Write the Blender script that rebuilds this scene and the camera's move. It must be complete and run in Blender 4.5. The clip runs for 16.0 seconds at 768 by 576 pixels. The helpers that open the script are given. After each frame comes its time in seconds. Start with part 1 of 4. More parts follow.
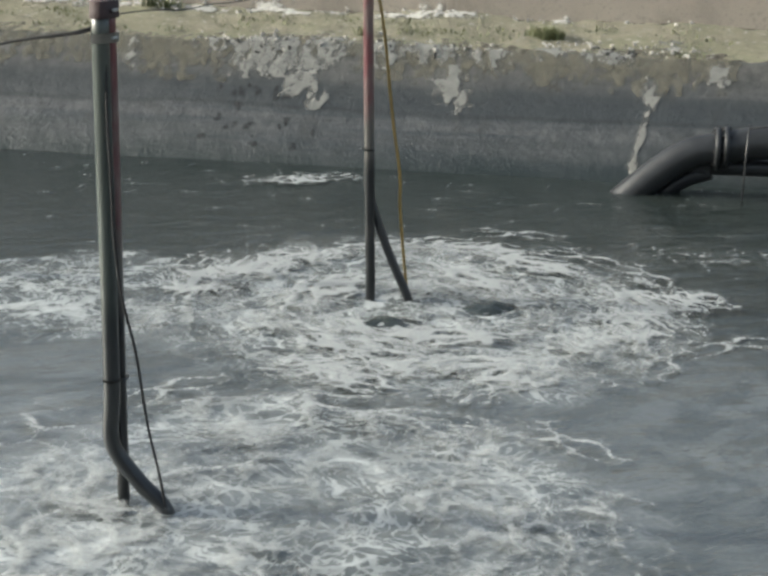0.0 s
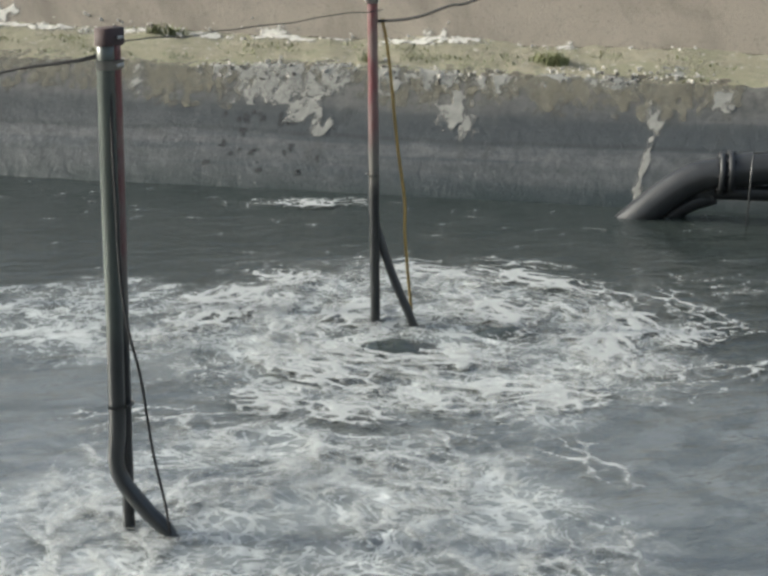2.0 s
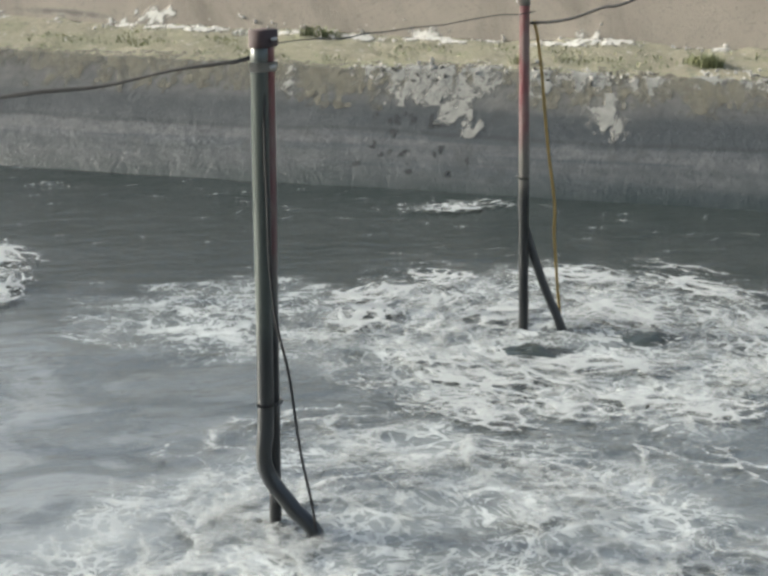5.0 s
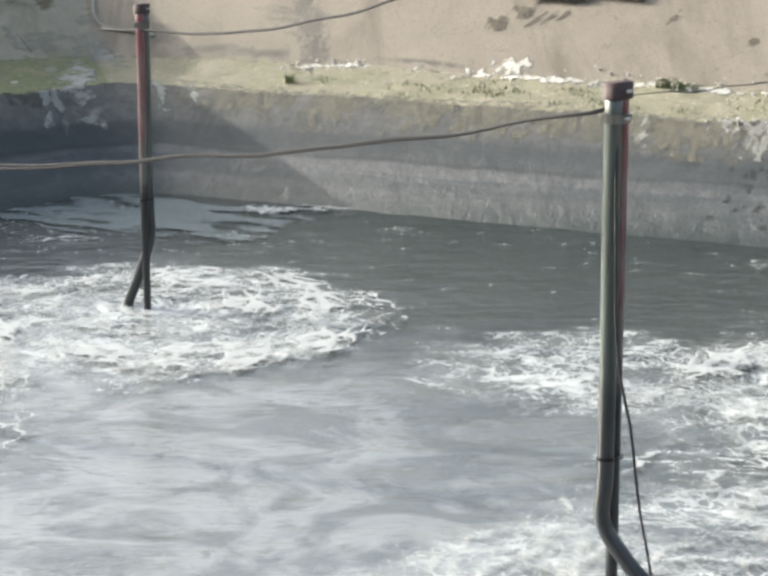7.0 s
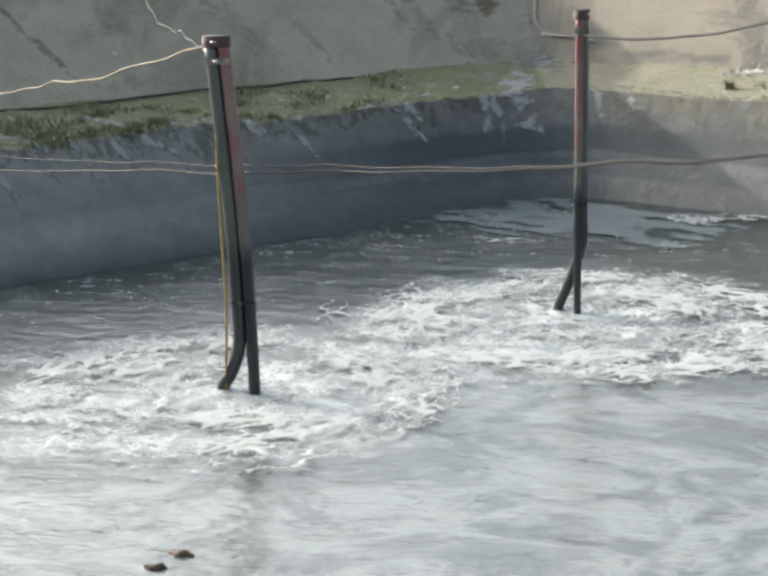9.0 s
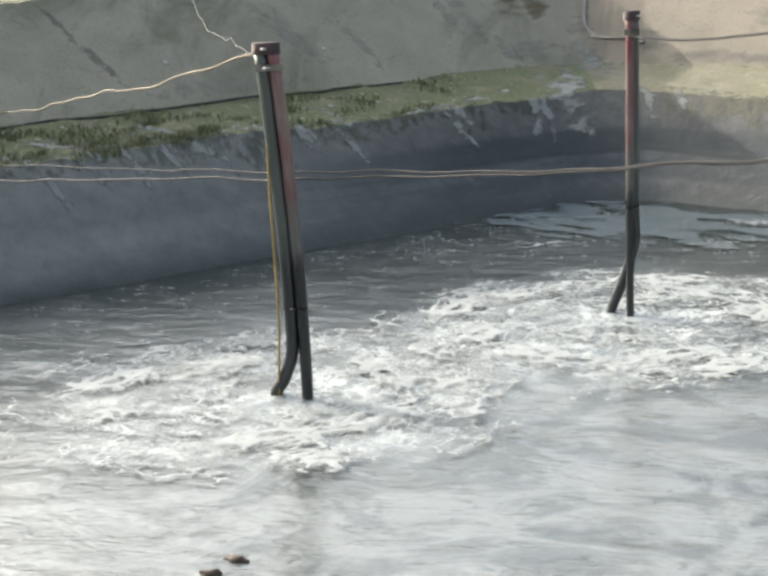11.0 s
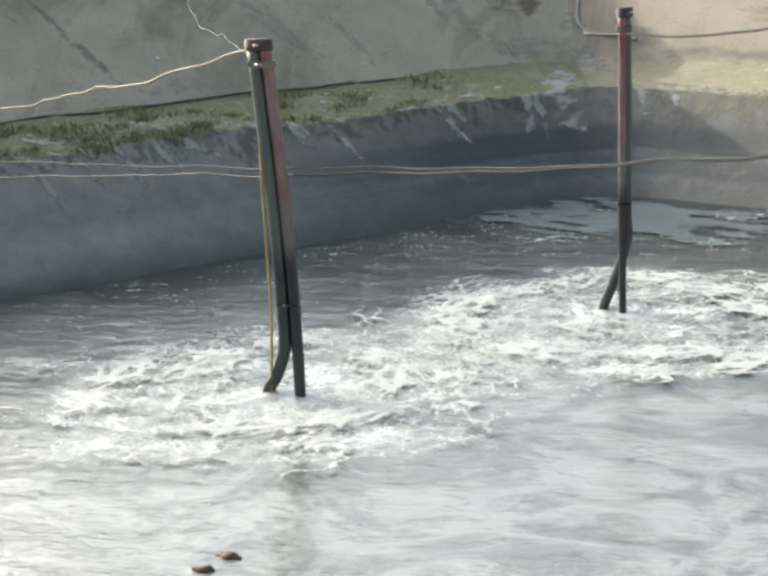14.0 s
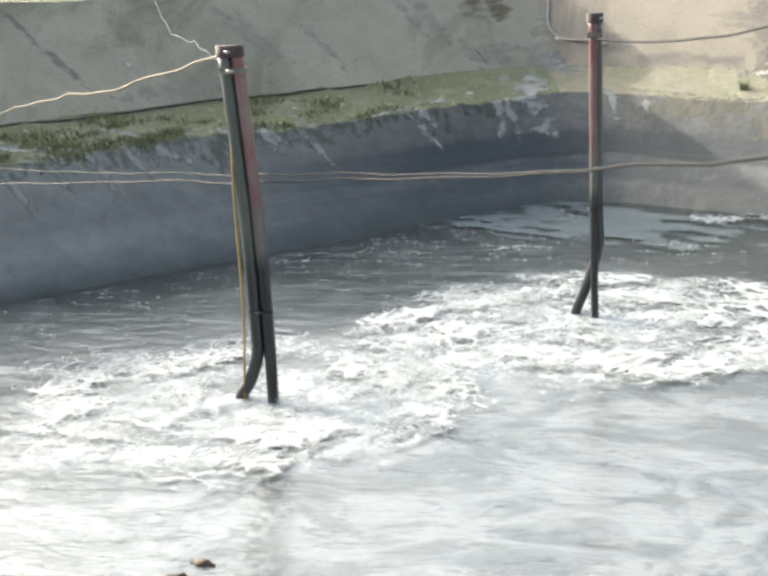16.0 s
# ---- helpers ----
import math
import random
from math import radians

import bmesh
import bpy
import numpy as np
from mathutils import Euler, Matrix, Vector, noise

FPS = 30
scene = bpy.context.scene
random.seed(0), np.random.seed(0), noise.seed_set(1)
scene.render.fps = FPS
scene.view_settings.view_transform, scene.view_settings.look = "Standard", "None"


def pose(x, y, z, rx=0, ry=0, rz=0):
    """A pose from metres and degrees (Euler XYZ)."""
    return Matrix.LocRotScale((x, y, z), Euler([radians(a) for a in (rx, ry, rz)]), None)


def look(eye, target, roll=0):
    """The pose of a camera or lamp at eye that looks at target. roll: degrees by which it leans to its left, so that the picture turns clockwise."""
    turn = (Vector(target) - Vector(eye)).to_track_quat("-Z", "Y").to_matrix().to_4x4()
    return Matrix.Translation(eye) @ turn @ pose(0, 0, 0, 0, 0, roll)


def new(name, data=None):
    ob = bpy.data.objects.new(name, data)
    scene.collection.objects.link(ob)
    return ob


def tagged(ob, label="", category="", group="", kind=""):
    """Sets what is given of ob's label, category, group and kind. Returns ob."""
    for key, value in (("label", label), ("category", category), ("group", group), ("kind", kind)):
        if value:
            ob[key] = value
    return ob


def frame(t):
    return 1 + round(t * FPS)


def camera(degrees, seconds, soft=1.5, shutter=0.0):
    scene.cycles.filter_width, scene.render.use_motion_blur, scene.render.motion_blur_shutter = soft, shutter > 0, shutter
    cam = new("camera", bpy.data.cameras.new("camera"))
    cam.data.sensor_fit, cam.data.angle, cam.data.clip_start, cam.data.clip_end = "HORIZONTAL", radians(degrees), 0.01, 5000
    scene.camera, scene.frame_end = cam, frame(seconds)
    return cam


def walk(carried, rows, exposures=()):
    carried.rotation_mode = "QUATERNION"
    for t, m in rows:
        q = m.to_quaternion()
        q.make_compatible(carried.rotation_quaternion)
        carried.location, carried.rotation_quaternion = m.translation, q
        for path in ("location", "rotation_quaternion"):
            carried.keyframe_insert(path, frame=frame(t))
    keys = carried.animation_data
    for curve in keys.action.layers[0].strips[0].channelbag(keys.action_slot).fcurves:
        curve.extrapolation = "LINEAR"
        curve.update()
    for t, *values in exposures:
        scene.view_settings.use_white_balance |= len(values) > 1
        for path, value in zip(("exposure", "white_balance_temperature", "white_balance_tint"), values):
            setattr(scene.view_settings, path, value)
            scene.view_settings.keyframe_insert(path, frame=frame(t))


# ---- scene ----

# ---------------------------------------------------------------- camera
EYE = Vector((0.0, 0.0, 3.6))
cam = camera(26.32, 16.0, soft=3.1)


def gaze(t, yaw, tilt, lean):
    """Yaw clockwise from +y, tilt and lean, in degrees."""
    a, e = radians(yaw), radians(tilt)
    return t, look(EYE, EYE + Vector((math.sin(a) * math.cos(e), math.cos(a) * math.cos(e), math.sin(e))), lean)


walk(cam, [gaze(*row) for row in (
    (0.0, 21.04, -15.676, 1.837), (0.5, 20.813, -15.171, 1.615), (1.0, 20.499, -14.793, 1.456),
    (1.5, 20.51, -14.87, 1.469), (2.0, 20.83, -14.786, 1.611), (2.5, 21.183, -14.662, 1.639),
    (3.0, 20.367, -15.021, 1.54), (3.2, 20.431, -14.937, 1.575), (3.9, 19.75, -14.9, 1.45),
    (4.6, 17.5, -14.85, 1.2), (5.3, 13.624, -14.75, 0.904), (5.5, 12.307, -14.616, 0.811),
    (6.0, 9.917, -14.09, 0.9), (6.5, 6.757, -13.361, 0.758), (7.0, 3.079, -13.241, 0.444),
    (7.5, -0.841, -12.893, 0.236), (8.0, -5.033, -12.564, -0.028), (8.5, -8.672, -12.837, -0.472),
    (9.0, -12.247, -12.979, -1.012), (9.2, -12.903, -13.075, -1.464), (9.7, -13.8, -13.0, -1.8),
    (10.5, -14.2, -12.85, -2.0), (11.5, -14.0, -12.725, -2.061), (12.0, -14.147, -12.87, -2.156),
    (12.5, -13.988, -12.83, -2.075), (13.0, -13.574, -12.849, -1.94), (13.5, -14.006, -12.943, -1.95),
    (14.0, -13.835, -12.897, -1.945), (14.5, -13.577, -12.464, -1.994), (15.0, -13.707, -12.315, -2.064),
    (15.5, -13.302, -12.414, -2.077), (16.0, -12.849, -12.721, -2.02))],
    exposures=((0.0, 0.81, 6100, 4), (3.2, 1.02, 6150, 5), (5.5, 1.1, 6150, 5), (6.2, 1.38, 6200, 6), (7.0, 1.6, 6200, 7), (8.2, 1.5, 6000, 5), (9.0, 1.51, 6200, 5), (12.0, 1.63, 6350, 6), (14.0, 1.71, 6350, 6), (15.0, 1.85, 6350, 6), (16.0, 1.97, 6350, 6)))

# ---------------------------------------------------------------- light
SUN_AZ, SUN_EL = -66.0, 20.4
world = bpy.data.worlds.new("sky")
scene.world = world
world.use_nodes = True
wn = world.node_tree
sky = wn.nodes.new("ShaderNodeTexSky")
sky.sky_type, sky.sun_disc = "NISHITA", False
sky.sun_elevation, sky.sun_rotation = radians(SUN_EL), radians(SUN_AZ % 360)
sky.dust_density, sky.air_density = 8.0, 1.0
wn.nodes["Background"].inputs["Strength"].default_value = 0.15
haze = wn.nodes.new("ShaderNodeHueSaturation")
haze.inputs["Saturation"].default_value = 0.6
wn.links.new(sky.outputs[0], haze.inputs["Color"])
wn.links.new(haze.outputs[0], wn.nodes["Background"].inputs["Color"])
sun = new("sun", bpy.data.lights.new("sun", "SUN"))
sun.data.energy, sun.data.angle, sun.data.color = 2.35, radians(0.6), (1.0, 0.91, 0.8)
sun.matrix_world = look((0, 0, 0), -Vector((math.sin(radians(SUN_AZ)) * math.cos(radians(SUN_EL)),
                                            math.cos(radians(SUN_AZ)) * math.cos(radians(SUN_EL)), math.sin(radians(SUN_EL)))))

# ---------------------------------------------------------------- materials


def thin_out(m, lo, hi, top=1.0, scale=30.0, tear=0.2):
    """Lets a layer end in crumbs where its thickness goes to nothing."""
    thick = m.t.nodes.new("ShaderNodeAttribute")
    thick.attribute_name = "thickness"
    cover = m.ramp(m.math("ADD", thick.outputs["Fac"], m.ramp(m.noise(scale, 6, rough=0.7), 0.2, 0.8, -tear, tear)), lo, hi, 0.0, top)
    m.link(cover, m.b.inputs["Alpha"])


class Mat:
    """A small builder for node materials."""

    def __init__(self, name, rough=0.7, metal=0.0):
        self.m = bpy.data.materials.new(name)
        self.m.use_nodes = True
        self.t = self.m.node_tree
        self.b = self.t.nodes["Principled BSDF"]
        self.b.inputs["Roughness"].default_value = rough
        self.b.inputs["Metallic"].default_value = metal
        self.co = self.t.nodes.new("ShaderNodeTexCoord").outputs["Object"]

    def node(self, kind, **values):
        n = self.t.nodes.new(kind)
        for key, v in values.items():
            n.inputs[key.replace("_", " ")].default_value = v
        return n

    def link(self, a, b):
        self.t.links.new(a, b)

    def scaled(self, v):
        n = self.t.nodes.new("ShaderNodeMapping")
        n.inputs["Scale"].default_value = v
        self.link(self.co, n.inputs["Vector"])
        return n.outputs[0]

    def noise(self, scale, detail=5.0, stretch=None, warp=0.0, rough=0.55):
        n = self.node("ShaderNodeTexNoise", Scale=scale, Detail=detail, Distortion=warp, Roughness=rough)
        self.link(self.scaled(stretch) if stretch else self.co, n.inputs["Vector"])
        return n.outputs["Fac"]

    def voronoi(self, scale, stretch=None, feature="F1"):
        n = self.node("ShaderNodeTexVoronoi", Scale=scale)
        n.feature = feature
        self.link(self.scaled(stretch) if stretch else self.co, n.inputs["Vector"])
        return n.outputs["Distance"]

    def ramp(self, fac, lo, hi, a=0.0, b=1.0):
        n = self.node("ShaderNodeMapRange")
        for k, v in enumerate((lo, hi, a, b)):
            n.inputs[k + 1].default_value = v
        self.link(fac, n.inputs[0])
        return n.outputs[0]

    def mix(self, fac, a, b):
        n = self.t.nodes.new("ShaderNodeMixRGB")
        for sock, v in zip(n.inputs, (fac, a, b)):
            if isinstance(v, (int, float)):
                sock.default_value = v
            elif isinstance(v, tuple):
                sock.default_value = (*v, 1)
            else:
                self.link(v, sock)
        return n.outputs[0]

    def math(self, op, a, b=0.0):
        n = self.t.nodes.new("ShaderNodeMath")
        n.operation = op
        for sock, v in zip(n.inputs, (a, b)):
            if isinstance(v, (int, float)):
                sock.default_value = v
            else:
                self.link(v, sock)
        return n.outputs[0]

    def axis(self, k):
        n = self.t.nodes.new("ShaderNodeSeparateXYZ")
        self.link(self.co, n.inputs[0])
        return n.outputs[k]

    def bump(self, height, strength=0.5, distance=0.02):
        n = self.node("ShaderNodeBump", Strength=strength, Distance=distance)
        self.link(height, n.inputs["Height"])
        self.link(n.outputs[0], self.b.inputs["Normal"])

    def colour(self, c):
        if isinstance(c, tuple):
            self.b.inputs["Base Color"].default_value = (*c, 1)
        else:
            self.link(c, self.b.inputs["Base Color"])
        return self.m


def concrete_lower():
    """Old lining, stained by water in level bands below, paler and drier above."""
    m = Mat("stained_concrete", 0.6)
    z = m.axis(2)
    wob = m.math("ADD", z, m.ramp(m.noise(0.9, 4, warp=0.5), 0, 1, -0.22, 0.22))
    c = m.mix(m.ramp(m.noise(5, 9, rough=0.75), 0.3, 0.7), (0.035, 0.04, 0.043), (0.105, 0.11, 0.11))
    band = m.noise(1.0, 4, stretch=(0.14, 0.14, 4.5), warp=0.2)
    c = m.mix(m.ramp(band, 0.47, 0.55, 0, 0.8), c, (0.033, 0.041, 0.047))
    c = m.mix(m.ramp(m.noise(24, 6, rough=0.7), 0.56, 0.68, 0, 0.8), c, (0.025, 0.028, 0.03))
    c = m.mix(m.ramp(m.noise(2.2, 8, warp=0.8, rough=0.7), 0.54, 0.66, 0, 0.5), c, (0.125, 0.13, 0.128))
    c = m.mix(m.ramp(wob, 0.7, 1.1), c, m.mix(m.ramp(m.noise(6, 9, rough=0.75), 0.3, 0.7), (0.042, 0.043, 0.042), (0.142, 0.139, 0.127)))
    c = m.mix(m.ramp(m.noise(1.6, 6, stretch=(2.5, 2.5, 0.35)), 0.56, 0.7, 0, 0.7), c, (0.04, 0.043, 0.042))
    level = m.math("ADD", z, m.ramp(m.noise(0.6, 5), 0, 1, -0.09, 0.09))
    belt = m.math("MULTIPLY", m.ramp(level, 0.53, 0.57), m.ramp(level, 0.78, 0.84, 0.62, 0.0))
    c = m.mix(belt, c, (0.03, 0.037, 0.041))
    c = m.mix(m.ramp(m.math("ABSOLUTE", m.math("SUBTRACT", level, 0.55)), 0.008, 0.035, 0.7, 0.0), c, (0.022, 0.027, 0.03))
    c = m.mix(m.ramp(m.math("ABSOLUTE", m.math("SUBTRACT", level, 0.3)), 0.01, 0.07, 0.45, 0.0), c, (0.03, 0.036, 0.038))
    # paler towards low x: the haze over that bank, put into the colour
    paled = m.ramp(m.math("ADD", m.axis(0), m.ramp(m.noise(0.5, 6, warp=0.7), 0, 1, -1.8, 1.8)), -6.8, -4.0, 0.65, 0.0)
    c = m.mix(paled, c, m.mix(m.ramp(m.noise(4, 8, rough=0.7), 0.3, 0.7), (0.15, 0.156, 0.148), (0.27, 0.272, 0.255)))
    c = m.mix(m.ramp(wob, -0.02, 0.34), (0.018, 0.027, 0.025), c)
    m.link(m.ramp(wob, 0.0, 0.7, 0.32, 0.8), m.b.inputs["Roughness"])
    m.bump(m.math("ADD", m.math("MULTIPLY", m.noise(3.5, 9, rough=0.7), 1.6), m.math("MULTIPLY", m.noise(30, 4), 0.35)), 0.6, 0.035)
    return m.colour(c)


def earth(name, green):
    """Dry soil and lime dust with thin grass or moss."""
    m = Mat(name, 0.95)
    c = m.mix(m.noise(6, 8, rough=0.75), (0.17, 0.155, 0.105), (0.36, 0.33, 0.245))
    c = m.mix(m.ramp(m.noise(1.7, 6, warp=0.6), 0.42 - 0.3 * green, 0.62 - 0.2 * green, 0, 0.22 + 0.62 * green), c,
              m.mix(m.noise(22, 5), (0.055, 0.085, 0.025), (0.15, 0.18, 0.06)))
    c = m.mix(m.ramp(m.noise(9, 7, warp=0.5, rough=0.7), 0.55, 0.7, 0, 0.75), c, (0.09, 0.085, 0.058))
    c = m.mix(m.ramp(m.noise(14, 4), 0.6, 0.72), c, (0.42, 0.4, 0.35))
    m.bump(m.math("ADD", m.noise(12, 8, rough=0.7), m.noise(70, 3)), 0.9, 0.04)
    return m.colour(c)


def render_upper(name, a, b, stain):
    """Sand-coloured cement render with runs of dirt."""
    m = Mat(name, 0.9)
    c = m.mix(m.noise(1.6, 8, rough=0.65), a, b)
    run = m.noise(1.1, 7, stretch=(1.3, 0.35, 0.4), warp=0.7, rough=0.6)
    c = m.mix(m.ramp(run, 0.5, 0.68, 0, 0.75), c, stain)
    c = m.mix(m.ramp(m.noise(30, 4), 0.58, 0.7, 0, 0.5), c, tuple(v * 0.5 for v in a))
    seam = m.noise(0.9, 5, warp=1.2)
    c = m.mix(m.ramp(m.math("ABSOLUTE", m.math("SUBTRACT", seam, 0.5)), 0.0, 0.006, 0.35, 0.0), c, tuple(v * 0.4 for v in a))
    m.bump(m.math("ADD", m.noise(5, 9, rough=0.7), m.noise(50, 4)), 0.6, 0.03)
    return m.colour(c)


def soil():
    m = Mat("bare_ground", 0.95)
    c = m.mix(m.noise(0.5, 9, rough=0.7), (0.13, 0.11, 0.08), (0.24, 0.21, 0.16))
    c = m.mix(m.ramp(m.noise(0.2, 6), 0.45, 0.6), c, (0.11, 0.13, 0.05))
    m.bump(m.noise(6, 8), 0.7, 0.05)
    return m.colour(c)


# where air rises: x, y, reach of the boil
BOILS = ((2.5, 7.9, 1.8), (4.7, 11.4, 2.1), (-1.35, 14.2, 2.1), (-3.85, 11.7, 1.8))


def dirty_water():
    """Grey effluent with a film of fine froth, densest round the rising air."""
    m = Mat("grey_effluent", 0.07)
    m.b.inputs["IOR"].default_value = 1.7
    near, stray = None, m.ramp(m.noise(1.0, 5, warp=0.8), 0, 1, -0.7, 0.7)
    for x, y, r in (*BOILS, (2.3, 12.4, 1.25), (0.9, 7.4, 1.3)):
        d = m.t.nodes.new("ShaderNodeVectorMath")
        d.operation = "DISTANCE"
        m.link(m.co, d.inputs[0])
        d.inputs[1].default_value = (x, y, 0)
        f = m.ramp(m.math("ADD", d.outputs["Value"], stray), r * 0.82, r * 1.08, 1, 0)
        dmin = d.outputs["Value"] if near is None else m.math("MINIMUM", dmin, d.outputs["Value"])
        near = f if near is None else m.math("MAXIMUM", near, f)
    # threads of froth along the edges of wandering cells
    bend = m.node("ShaderNodeTexNoise", Scale=1.3, Detail=4.0, Distortion=0.6)
    m.link(m.co, bend.inputs["Vector"])
    push = m.t.nodes.new("ShaderNodeVectorMath")
    push.operation = "MULTIPLY_ADD"
    m.link(bend.outputs["Color"], push.inputs[0])
    push.inputs[1].default_value = (0.9, 0.9, 0.0)
    m.link(m.co, push.inputs[2])
    patches = m.ramp(m.noise(1.3, 7, warp=1.5, rough=0.6), 0.4, 0.66)
    thread = None
    for scale, wide in ((1.7, 0.05), (3.6, 0.08), (8.0, 0.12)):
        v = m.node("ShaderNodeTexVoronoi", Scale=scale)
        v.feature = "DISTANCE_TO_EDGE"
        m.link(push.outputs[0], v.inputs["Vector"])
        gap = m.math("SUBTRACT", v.outputs["Distance"], m.ramp(m.noise(scale * 2.2, 5, rough=0.65), 0.3, 0.75, -wide * 0.6, wide * 1.3))
        n = m.ramp(gap, -wide * 0.2, wide * 0.35, 1.0, 0.0)
        thread = n if thread is None else m.math("MAXIMUM", thread, m.math("MULTIPLY", n, 0.8))
    swell = m.t.nodes.new("ShaderNodeMath")
    swell.operation = "SINE"
    m.link(m.math("ADD", m.math("MULTIPLY", dmin, 6.5), m.ramp(m.noise(1.2, 3), 0, 1, 0, 9)), swell.inputs[0])
    thread = m.math("MULTIPLY", thread, m.ramp(swell.outputs[0], -1, 1, 0.45, 1.0))
    froth = m.math("ADD", m.math("MULTIPLY", m.math("MULTIPLY", thread, m.ramp(patches, 0, 1, 0.35, 1.0)), 1.0), m.math("MULTIPLY", patches, 0.34))
    amount = m.math("MULTIPLY", froth, m.math("ADD", m.math("MULTIPLY", near, 1.25), 0.06))
    # a milky skin drifts where the two far boils meet the calmer water; its pale colour also paints reflected sky
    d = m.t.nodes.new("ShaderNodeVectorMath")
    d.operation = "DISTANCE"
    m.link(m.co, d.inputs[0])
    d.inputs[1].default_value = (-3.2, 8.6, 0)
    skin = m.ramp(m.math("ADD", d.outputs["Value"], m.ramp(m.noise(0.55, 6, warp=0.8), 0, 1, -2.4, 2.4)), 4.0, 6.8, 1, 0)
    # second patch, near right: only the sky's reflection, put into the colour
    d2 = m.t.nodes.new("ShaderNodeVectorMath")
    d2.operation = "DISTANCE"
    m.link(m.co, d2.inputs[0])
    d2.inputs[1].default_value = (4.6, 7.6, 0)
    sky_sheen = m.ramp(m.math("ADD", d2.outputs["Value"], m.ramp(m.noise(0.7, 6, warp=0.8), 0, 1, -1.6, 1.6)), 1.4, 3.4, 0.55, 0)
    skin = m.math("MAXIMUM", m.math("MAXIMUM", skin, sky_sheen), m.math("MULTIPLY", near, 0.22))
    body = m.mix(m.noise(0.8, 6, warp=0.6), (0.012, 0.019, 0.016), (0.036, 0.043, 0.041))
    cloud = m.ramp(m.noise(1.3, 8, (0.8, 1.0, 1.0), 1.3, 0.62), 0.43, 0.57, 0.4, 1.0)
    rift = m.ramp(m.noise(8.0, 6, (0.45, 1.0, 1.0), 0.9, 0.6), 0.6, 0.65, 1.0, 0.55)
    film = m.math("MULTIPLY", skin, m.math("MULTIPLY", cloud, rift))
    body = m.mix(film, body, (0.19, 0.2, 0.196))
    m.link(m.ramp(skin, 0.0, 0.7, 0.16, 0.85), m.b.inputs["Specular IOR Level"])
    c = m.mix(amount, body, (0.47, 0.49, 0.48))
    m.link(m.ramp(amount, 0.0, 0.7, 0.05, 0.5), m.b.inputs["Roughness"])
    flat = (0.5, 1.0, 1.0)
    h = m.math("ADD", m.math("MULTIPLY", m.noise(2.4, 3, flat, 0.4), 1.1), m.math("ADD", m.noise(7.5, 3, flat, 0.5), m.math("MULTIPLY", m.noise(20, 4, flat, 0.7), 0.5)))
    m.bump(h, 0.45, 0.03)
    return m.colour(c)


def foam_stuff():
    """Foam that thins out to single bubbles at its edges."""
    m = Mat("white_foam", 0.7)
    m.colour(m.mix(m.noise(26, 6), (0.3, 0.315, 0.308), (0.475, 0.49, 0.483)))
    m.bump(m.math("ADD", m.noise(45, 5), m.voronoi(60)), 0.5, 0.008)
    thick = m.t.nodes.new("ShaderNodeAttribute")
    thick.attribute_name = "thickness"
    cover = m.ramp(m.math("ADD", thick.outputs["Fac"], m.ramp(m.noise(18, 7, rough=0.7), 0.2, 0.8, -0.2, 0.2)), 0.0, 0.22, 0.0, 0.85)
    m.link(cover, m.b.inputs["Alpha"])
    return m.m


def painted_steel():
    """Red oxide paint worn to bare metal above, black slime below the splash line."""
    m = Mat("red_oxide_steel", 0.3, 0.35)
    z = m.math("ADD", m.axis(2), m.ramp(m.noise(5, 5), 0, 1, -0.25, 0.25))
    c = m.mix(m.ramp(m.noise(9, 6, stretch=(1, 1, 0.3)), 0.45, 0.6), (0.17, 0.066, 0.074), (0.19, 0.14, 0.135))
    c = m.mix(m.ramp(z, 1.35, 1.75), (0.13, 0.125, 0.115), c)
    c = m.mix(m.ramp(z, 1.05, 1.25), (0.018, 0.02, 0.022), c)
    m.b.inputs["Coat Weight"].default_value, m.b.inputs["Coat Roughness"].default_value = 0.3, 0.4
    m.bump(m.noise(40, 5), 0.25, 0.003)
    return m.colour(c)


def hose_plastic():
    """Grey-green plastic hose, weathered, black with slime below the splash line."""
    m = Mat("grey_green_hose", 0.3)
    z = m.math("ADD", m.axis(2), m.ramp(m.noise(4, 5), 0, 1, -0.3, 0.3))
    c = m.mix(m.noise(12, 6, stretch=(1, 1, 0.2)), (0.035, 0.043, 0.04), (0.085, 0.1, 0.09))
    c = m.mix(m.ramp(z, 1.0, 1.35), (0.016, 0.019, 0.021), c)
    m.b.inputs["Coat Weight"].default_value, m.b.inputs["Coat Roughness"].default_value = 0.3, 0.4
    m.bump(m.noise(60, 4), 0.25, 0.003)
    return m.colour(c)


def simple(name, a, b, rough, scale=18.0, metal=0.0, bump=0.3, crumbs=0.0):
    m = Mat(name, rough, metal)
    if crumbs:
        thin_out(m, 0.0, 0.75, crumbs, 24.0, 0.42)
    m.bump(m.noise(scale * 3, 5), bump, 0.006)
    return m.colour(m.mix(m.noise(scale, 6), a, b))


